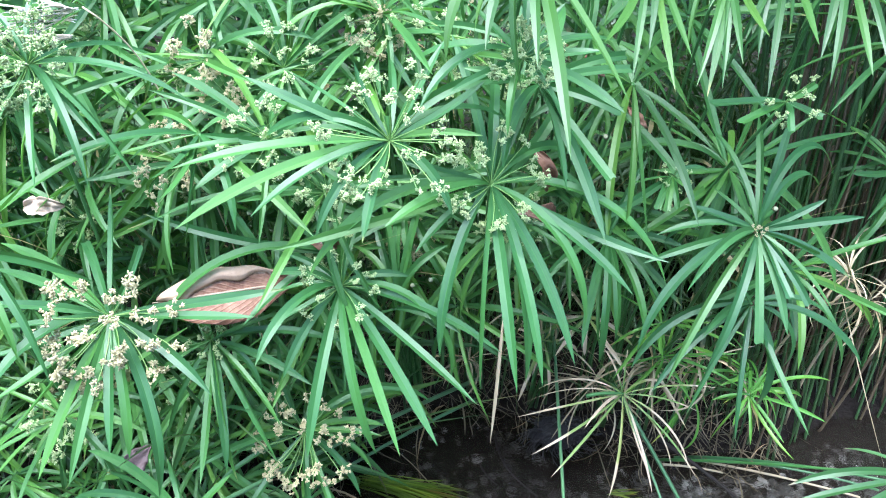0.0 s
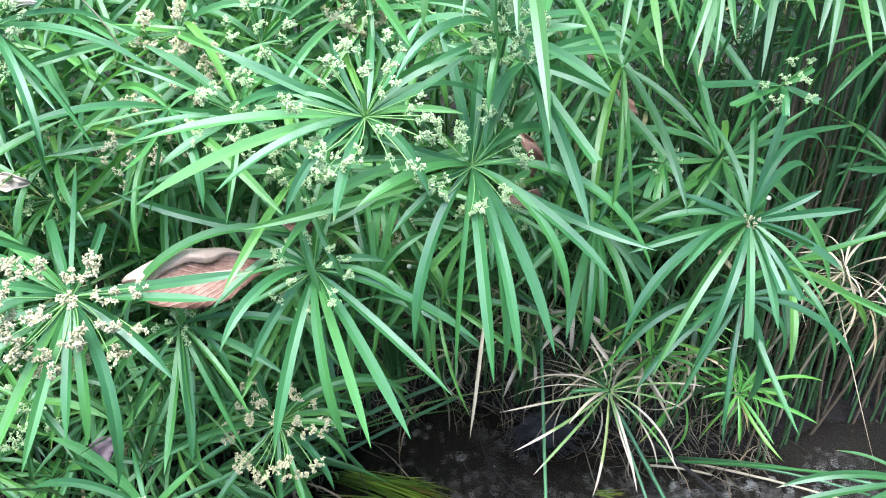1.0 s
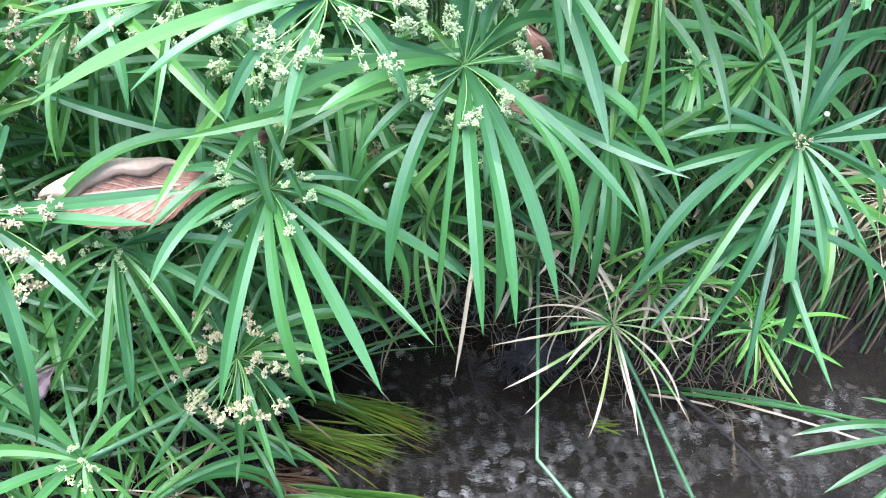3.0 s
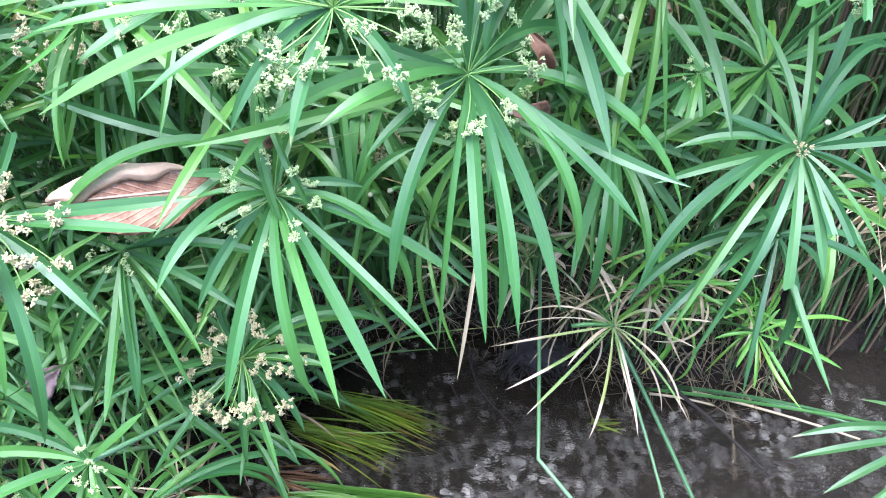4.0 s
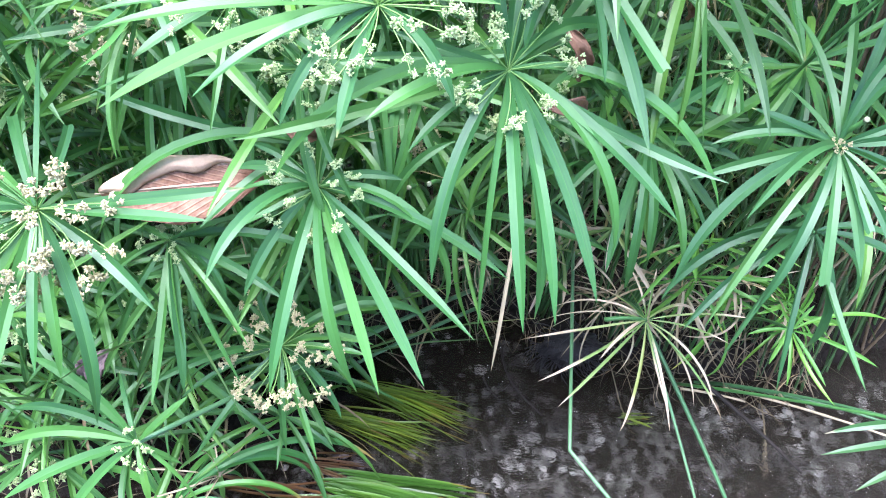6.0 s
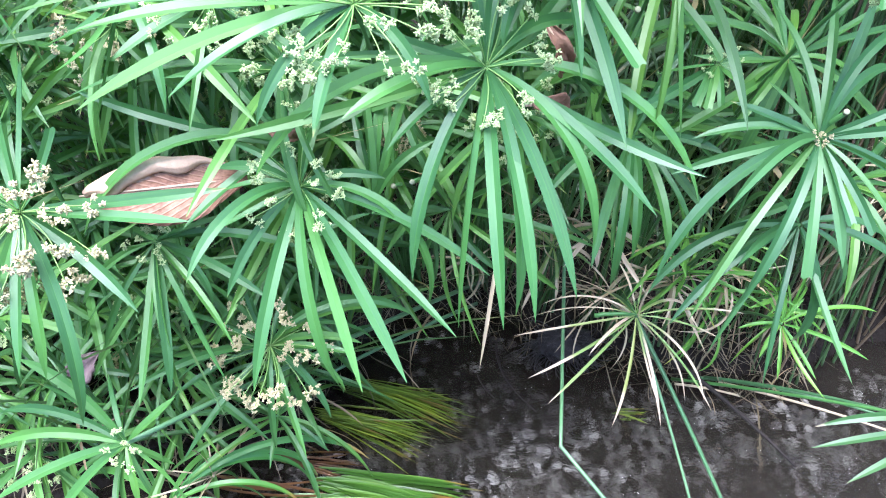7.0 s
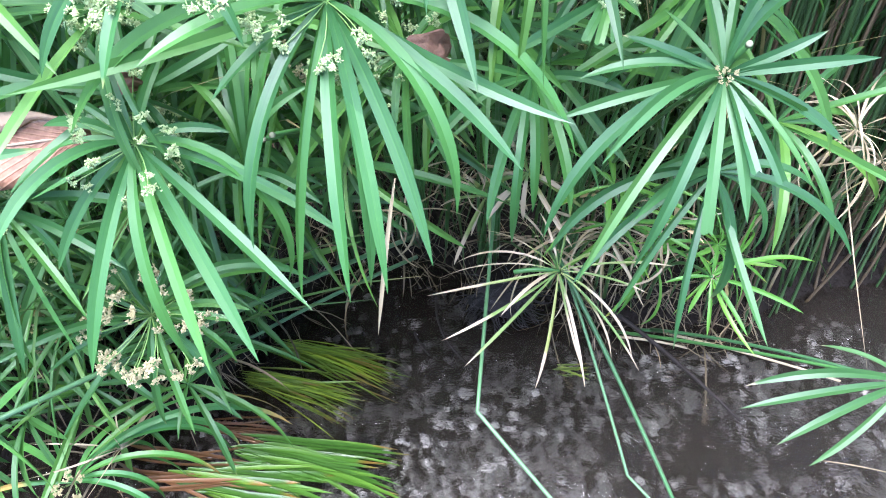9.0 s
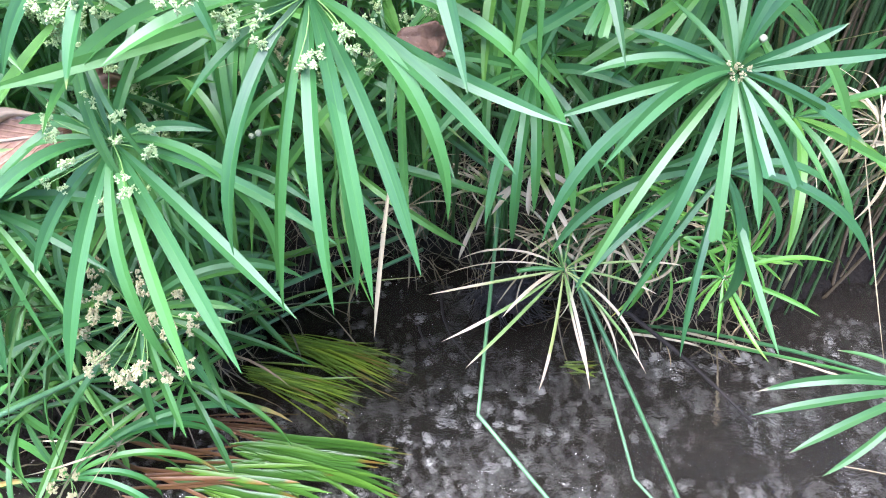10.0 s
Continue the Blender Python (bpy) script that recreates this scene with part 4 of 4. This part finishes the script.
stalk_thing("fallen_stalk", bow((0.50, 1.385, 0.012), (0.63, 1.36, 0.01), (0.0, 0.0, 0.004), 8), 0.003, STALK_STRAW, "tan dead stalk lying along the bank", "stalk")
twig = stalk_thing("twig", bow((0.45, 1.33, 0.14), (0.69, 1.185, 0.001), (0.0, 0.01, 0.004), 9), 0.0048, TWIG, "thin dark wet twig dipping into the water", "twig", 0.5)
for tip in ((0.055, 0.015, -0.012), (0.045, -0.03, -0.012)):
    v, f, uv = tube(bow((0.215, -0.13, -0.145), (0.215 + tip[0], -0.13 + tip[1], -0.145 + tip[2]), (0, 0, 0.006), 4), 0.0012, 5)
    child("side_twig", mesh_from("side_twig", v, f, TWIG, uv), twig)


stalk_thing("twig", joined(bow((0.127, 1.49, 0.012), (0.150, 1.372, 0.006), (-0.008, 0, 0), 5), bow((0.150, 1.372, 0.006), (0.205, 1.295, 0.002), (-0.005, 0, 0.002), 5)), 0.0028, TWIG, "bent black twig lying in the shallow water", "twig", 0.5)
stalk_thing("twig", bow((0.086, 1.388, 0.008), (0.120, 1.328, 0.003), (-0.006, 0, 0.002), 6), 0.0024, TWIG, "short black twig lying in the shallow water", "twig", 0.5)


def root_clump(at, size, seed, label):
    """A wet matted lump of roots: an uneven mass with strands standing off it."""
    rng = random.Random(seed)
    root = tagged(new("root_clump"), label, "roots")
    root.location = at
    nu, nv = 28, 16
    v, f = [], []
    for j in range(nv + 1):
        th = math.pi * j / nv
        for i in range(nu):
            ph = 2 * math.pi * i / nu
            d = Vector((math.sin(th) * math.cos(ph), math.sin(th) * math.sin(ph), math.cos(th)))
            k = 1 + 0.30 * noise.noise(d * 2.2 + Vector((seed, 0, 0))) + 0.16 * noise.noise(d * 7) + 0.10 * noise.noise(d * 17)
            v.append((d.x * size[0] * k, d.y * size[1] * k, d.z * size[2] * k))
    for j in range(nv):
        for i in range(nu):
            f.append((j * nu + i, j * nu + (i + 1) % nu, (j + 1) * nu + (i + 1) % nu, (j + 1) * nu + i))
    child("matted_body", mesh_from("matted_body", v, f, ROOTS), root)
    shapes = []
    for k in range(6):
        tv, tf, tuv = tube(bow((0, 0, 0), (rng.gauss(0, 0.012), rng.gauss(0, 0.012), rng.uniform(0.02, 0.05)), (rng.gauss(0, 0.008), rng.gauss(0, 0.008), 0), 5), [0.0014, 0.0013, 0.0012, 0.0011, 0.0009, 0.0006], 5)
        shapes.append(mesh_from("root_strand", tv, tf, ROOTS, tuv))
    for k in range(90):
        d = Vector((rng.gauss(0, 1), rng.gauss(-0.5, 1), rng.gauss(0.2, 0.8))).normalized()
        spot = Vector((d.x * size[0], d.y * size[1], d.z * size[2])) * 0.95
        child("root_strand", rng.choice(shapes), root, Matrix.Translation(spot) @ (d + Vector((rng.gauss(0, 0.5), 0, -0.7))).to_track_quat("Z", "Y").to_matrix().to_4x4())


ROOTS = plain_material("wet_roots", (0.006, 0.005, 0.006), (0.026, 0.021, 0.022), 70.0, 0.4, 1.0, 0.004, gloss=0.45)
root_clump((0.262, 1.41, 0.085), (0.062, 0.035, 0.036), 3, "black wet matted root clump at the water's edge")


def straw_blade(name, at, az, elev, mm, bend, width, label, mat=None):
    """One loose blade hanging by its upper end."""
    v, f, uv = blade(elev, mm / 1000, bend, width, False, 0.03, 0.7, 4, 14)
    ob = tagged(new(name, mesh_from(name, v, f, mat or STRAW_MAT, uv)), label, "dry blade")
    ob.matrix_basis = Matrix.Translation(at) @ pose(0, 0, 0, 0, 0, -az)
    return ob


straw_blade("straw_blade", (0.095, 1.05, 0.60), 190, -50, 205, 30, 0.006, "straw-coloured dead blade hanging over the water")
straw_blade("straw_blade", (0.69, 1.18, 0.57), 155, -62, 320, -8, 0.0045, "long straw-coloured dead blade hanging beside the stems")
straw_blade("straw_blade", (0.79, 1.09, 0.02), 104, 8, 150, 10, 0.003, "pale dead blade lying across the water")


def dry_tuft(at, count, seed, label):
    """A withered whorl: pale curled blades on a bent stalk."""
    rng = random.Random(seed)
    root, c = plant(at, label=label, mat=STALK_STRAW, group="withered sedges")
    for k in range(count):
        v, f, uv = blade(rng.uniform(-40, 60), rng.uniform(0.06, 0.17), rng.choice((rng.uniform(20, 90), rng.uniform(60, 170))), rng.uniform(0.003, 0.007), False, rng.uniform(-0.7, 0.7), rng.uniform(-3, 3), 2, 14)
        child("dry_leaf", mesh_from("dry_leaf", v, f, STRAW_MAT, uv), root, Matrix.Translation(c) @ pose(0, 0, 0, rng.uniform(-25, 25), 0, rng.uniform(0, 360)))


dry_tuft((0.72, 1.22, 0.58), 26, 3, "withered sedge with pale curled straw leaves")
dry_tuft((0.80, 1.27, 0.50), 20, 4, "withered sedge with pale curled straw leaves")
dry_tuft((0.50, 1.28, 0.36), 16, 5, "withered sedge low on the bank")
dry_tuft((0.33, 1.42, 0.20), 18, 6, "withered sedge low on the bank")
dry_tuft((0.06, 1.50, 0.22), 16, 7, "withered sedge low on the bank")
dry_tuft((-0.36, 1.02, 0.09), 14, 9, "withered sedge low at the water's edge")
dry_tuft((0.42, 1.30, 0.33), 22, 10, "withered sedge low on the bank")
dry_tuft((0.20, 1.36, 0.42), 14, 8, "withered sedge under the green leaves")


RUST = leaf_material("rusty_weed", (0.08, 0.03, 0.012), (0.14, 0.055, 0.02), (0.2, 0.09, 0.04), (0.12, 0.05, 0.02), 0.5)


def stream_weed(at, az, count, length, spread, seed, label, mat, thick=1.0):
    """Blades of weed that trail with the current at the surface."""
    rng = random.Random(seed)
    root = tagged(new("stream_weed"), label, "water weed")
    root.location = at
    shapes = []
    for k in range(10):
        v, f, uv = blade(rng.uniform(-2, 2), length * rng.uniform(0.6, 1.05), rng.uniform(-3, 3), rng.uniform(0.003, 0.0065) * thick, False, rng.uniform(-0.2, 0.2), rng.uniform(-0.5, 0.5), 2, 10)
        shapes.append(mesh_from("weed_blade", v, f, mat, uv))
    for k in range(count):
        off = rng.gauss(0, 1) * spread
        back = rng.gauss(0, 0.06) * length
        a = radians(-az)
        spot = (off * math.cos(a) - back * math.sin(a), off * math.sin(a) + back * math.cos(a), 0.004 - 0.014 * rng.random())
        child("weed_blade", rng.choice(shapes), root, Matrix.Translation(spot) @ pose(0, 0, 0, 0, 0, -az + rng.gauss(0, 7)))


stream_weed((-0.18, 1.345, 0.0), 103, 60, 0.27, 0.010, 1, "olive green weed trailing in the current", WEED)
stream_weed((-0.23, 1.265, 0.0), 105, 50, 0.22, 0.010, 2, "olive green weed trailing in the current", WEED)
stream_weed((-0.40, 1.07, 0.008), 98, 9, 0.24, 0.022, 6, "rust-brown weed lying at the water's edge", RUST, 1.6)
stream_weed((-0.36, 1.00, 0.010), 92, 7, 0.22, 0.02, 7, "rust-brown weed lying at the water's edge", RUST, 1.6)
stream_weed((-0.19, 1.09, 0.006), 97, 40, 0.27, 0.012, 3, "bright green sedge leaves trailing in the current", WEED_BRIGHT, 2.3)
stream_weed((-0.27, 1.03, 0.004), 96, 26, 0.29, 0.02, 4, "green and rusty sedge leaves trailing in the current", WEED_BRIGHT, 2.3)
stream_weed((0.365, 1.31, -0.008), 95, 9, 0.07, 0.006, 8, "short yellow-green weed under the surface", WEED)
stream_weed((-0.30, 1.15, -0.012), 90, 14, 0.20, 0.006, 5, "rust-brown weed trailing under the surface", RUST)


def dead_leaf(at, turn, length, width, curl, mat, rim, seed, label):
    """A large fallen leaf, curled along its midrib, with a torn rim."""
    rng = random.Random(seed)
    nu, nv = 16, 10
    v, uv, f = [], [], []
    for i in range(nu + 1):
        s = i / nu
        w = width * max(0.04, math.sin(math.pi * min(1, s * 0.93 + 0.05)) ** 0.7)
        for j in range(nv + 1):
            q = 2 * j / nv - 1
            ang = curl * q
            e = 1 + 0.30 * max(0.0, abs(q) - 0.5) * 2 * noise.noise((s * 7, q * 3, seed))
            v.append((length * (s - 0.5), w / 2 * math.sin(ang) / max(0.3, curl) * 1.25 * e, w / 2 * (1 - math.cos(ang)) * 0.9 + 0.012 * noise.noise((s * 4, q * 2, seed + 5)) - 0.02 * (2 * s - 1) ** 2))
            uv.append((s, j / nv))
    f = [(i * (nv + 1) + j, i * (nv + 1) + j + 1, (i + 1) * (nv + 1) + j + 1, (i + 1) * (nv + 1) + j) for i in range(nu) for j in range(nv)]
    root = tagged(new("dead_leaf"), label, "dead leaf")
    root.matrix_basis = Matrix.Translation(at) @ turn
    me = mesh_from("leaf_blade", v, f, mat, uv)
    ob = child("leaf_blade", me, root)
    sol = ob.modifiers.new("thickness", "SOLIDIFY")
    sol.thickness = 0.0008
    pts = [(length * (i / 10 - 0.58), 0, -0.003 - 0.02 * (2 * (i / 10 - 0.08) - 1) ** 2) for i in range(11)]
    tv, tf, tuv = tube(pts, [0.0018 * (1 - 0.07 * i) for i in range(11)], 6)
    child("midrib", mesh_from("midrib", tv, tf, rim, tuv), root)




def folded_leaf(at, turn, length, width, label):
    """A large fallen leaf seen flat, its upper rim folded over so that the pale underside shows."""
    root = tagged(new("dead_leaf"), label, "dead leaf")
    root.matrix_basis = Matrix.Translation(at) @ turn

    def sheet(name, mat, low, high, depth, n=22, m=7):
        v, uv = [], []
        for i in range(n + 1):
            s = i / n
            for j in range(m + 1):
                q = j / m
                y = low(s) + (high(s) - low(s)) * q
                v.append((length * (s - 0.5), y, depth(s, q, y)))
                uv.append((s, q))
        f = [(i * (m + 1) + j, i * (m + 1) + j + 1, (i + 1) * (m + 1) + j + 1, (i + 1) * (m + 1) + j) for i in range(n) for j in range(m)]
        ob = child(name, mesh_from(name, v, f, mat, uv), root)
        ob.modifiers.new("thickness", "SOLIDIFY").thickness = 0.0007

    def swell(s, a):
        return max(0.02, math.sin(math.pi * min(1.0, 0.03 + 0.93 * s)) ** 0.75) * (1 + a * noise.noise((s * 6, a * 9, 1.7)))

    def upper(s):
        return 0.40 * width * swell(s, 0.15)

    def curve(s, q, y):
        return 0.010 * noise.noise((s * 4, y * 30, 3.0)) - 0.018 * (2 * s - 1) ** 2 + 3.0 * y * y

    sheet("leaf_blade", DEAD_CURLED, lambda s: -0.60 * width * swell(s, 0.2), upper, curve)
    sheet("folded_rim", DEAD_FOLD, lambda s: upper(s) - width * max(0.03, 0.40 * swell(min(1.0, s * 1.15), 0.5) * (1.05 - 0.75 * s)), upper,
          lambda s, q, y: curve(s, q, y) + 0.001 + 0.005 * math.sin(math.pi * q) + 0.004 * noise.noise((s * 9, q * 4, 8.0)) + 0.003)
    v, f, uv = tube([(length * (0.46 - i / 9), -0.06 * width * (1 - i / 9), 0.001 - 0.018 * (0.92 - 2 * i / 9) ** 2) for i in range(10)], [0.0017 - 0.00008 * i for i in range(10)], 6)
    child("midrib", mesh_from("midrib", v, f, DEAD_PALE, uv), root)


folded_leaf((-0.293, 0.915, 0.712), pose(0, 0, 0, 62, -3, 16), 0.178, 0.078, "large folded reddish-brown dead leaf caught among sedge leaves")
dead_leaf((-0.475, 0.935, 0.40), pose(0, 0, 0, 60, -50, 20), 0.055, 0.034, 0.9, DEAD_GREY, DEAD_GREY, 5, "small grey-purple dead leaf among sedge leaves")
dead_leaf((0.147, 1.03, 0.84), pose(0, 0, 0, 70, 70, 10), 0.07, 0.024, 1.2, DEAD, DEAD_PALE, 7, "narrow tan dead leaf behind the sedge flowers")
dead_leaf((0.150, 1.0, 0.785), pose(0, 0, 0, 60, 30, 40), 0.06, 0.03, 1.0, DEAD, DEAD_PALE, 9, "small brown dead leaf among sedge leaves")
dead_leaf((0.236, 1.16, 0.965), pose(0, 0, 0, 70, 20, 0), 0.055, 0.035, 0.8, DEAD, DEAD, 11, "red-brown dead leaf in the clump's shade")
dead_leaf((0.30, 1.16, 0.87), pose(0, 0, 0, 70, 80, 0), 0.05, 0.025, 0.8, DEAD, DEAD, 13, "red-brown dead leaf in the clump's shade")
dead_leaf((-0.155, 0.935, 0.772), pose(0, 0, 0, 65, 10, 10), 0.038, 0.022, 1.2, DEAD, DEAD_PALE, 15, "small withered brown leaf above the flowers")
dead_leaf((-0.565, 1.0, 0.80), pose(0, 0, 0, 65, 0, 5), 0.055, 0.025, 0.9, DEAD_PALE, DEAD_PALE, 17, "pale dead leaf among sedge leaves")


def seed_plume():
    """A pale feathery grass plume on a thin bent stem."""
    root = tagged(new("grass_plume"), "whitish feathery grass plume on a thin straw stem", "grass plume")
    base = Vector((-0.30, 1.15, 0.30))
    root.location = base
    top = Vector((-0.428, 0.95, 1.074)) - base
    low = Vector((-0.385, 1.01, 0.985)) - base
    pts = joined(bow((0, 0, 0), low, (0.02, 0.03, 0.0), 8), bow(low, top, (0.005, 0, 0.005), 5))
    v, f, uv = tube(pts, 0.0012, 6)
    child("stem", mesh_from("stem", v, f, STALK_STRAW, uv), root)
    rng = random.Random(8)
    for k, (dx, dz, ln) in enumerate(((-0.055, -0.012, 0.10), (-0.05, -0.03, 0.085), (-0.015, -0.035, 0.05))):
        pile = Pile()
        for i in range(16):
            s = rng.random()
            v, f, uv = blade(rng.uniform(-20, 20), ln * rng.uniform(0.4, 0.8), rng.uniform(0, 30), 0.0062, False, 0.1, 0, 2, 4)
            off = top + Vector((dx, 0, dz)) * s * 1.2
            turn = radians(90 + rng.gauss(0, 9))
            c, sn = math.cos(turn), math.sin(turn)
            pile.add([(p[0] * c - p[1] * sn + off.x, p[0] * sn + p[1] * c + off.y, p[2] + off.z) for p in v], f, uv)
        child("plume_branch", pile.mesh("plume_branch", PLUME), root)


PLUME = plain_material("plume_hair", (0.55, 0.50, 0.42), (0.75, 0.72, 0.66), 200.0, 0.8, 0.2, 0.0005)
seed_plume()


def cut_stem(at, base, label):
    """A stalk cut off clean, its pale end showing."""
    root, c = plant(at, base=base, label=label, radius=0.0034, group="cut sedge stalks")
    d = (stalk_points((0, 0, 0), c)[-1] - stalk_points((0, 0, 0), c)[-2]).normalized()
    v, f, uv = tube([c - d * 0.002, c + d * 0.0012, c + d * 0.002], [0.0033, 0.0033, 0.0027], 9)
    child("cut_end", mesh_from("cut_end", v, f, BUD, uv), root, None, "pale cut end")


cut_stem((0.430, 0.925, 0.826), (0.47, 1.45, 0.06), "green sedge stalk cut off, showing its pale end")
cut_stem((0.205, 0.94, 0.918), (0.25, 1.55, 0.06), "green sedge stalk cut off, showing its pale end")
cut_stem((-0.017, 0.94, 0.715), (0.02, 1.66, 0.06), "green sedge stalk cut off, showing its pale end")
cut_stem((-0.045, 1.0, 0.675), (-0.02, 1.66, 0.06), "green sedge stalk cut off, showing its pale end")
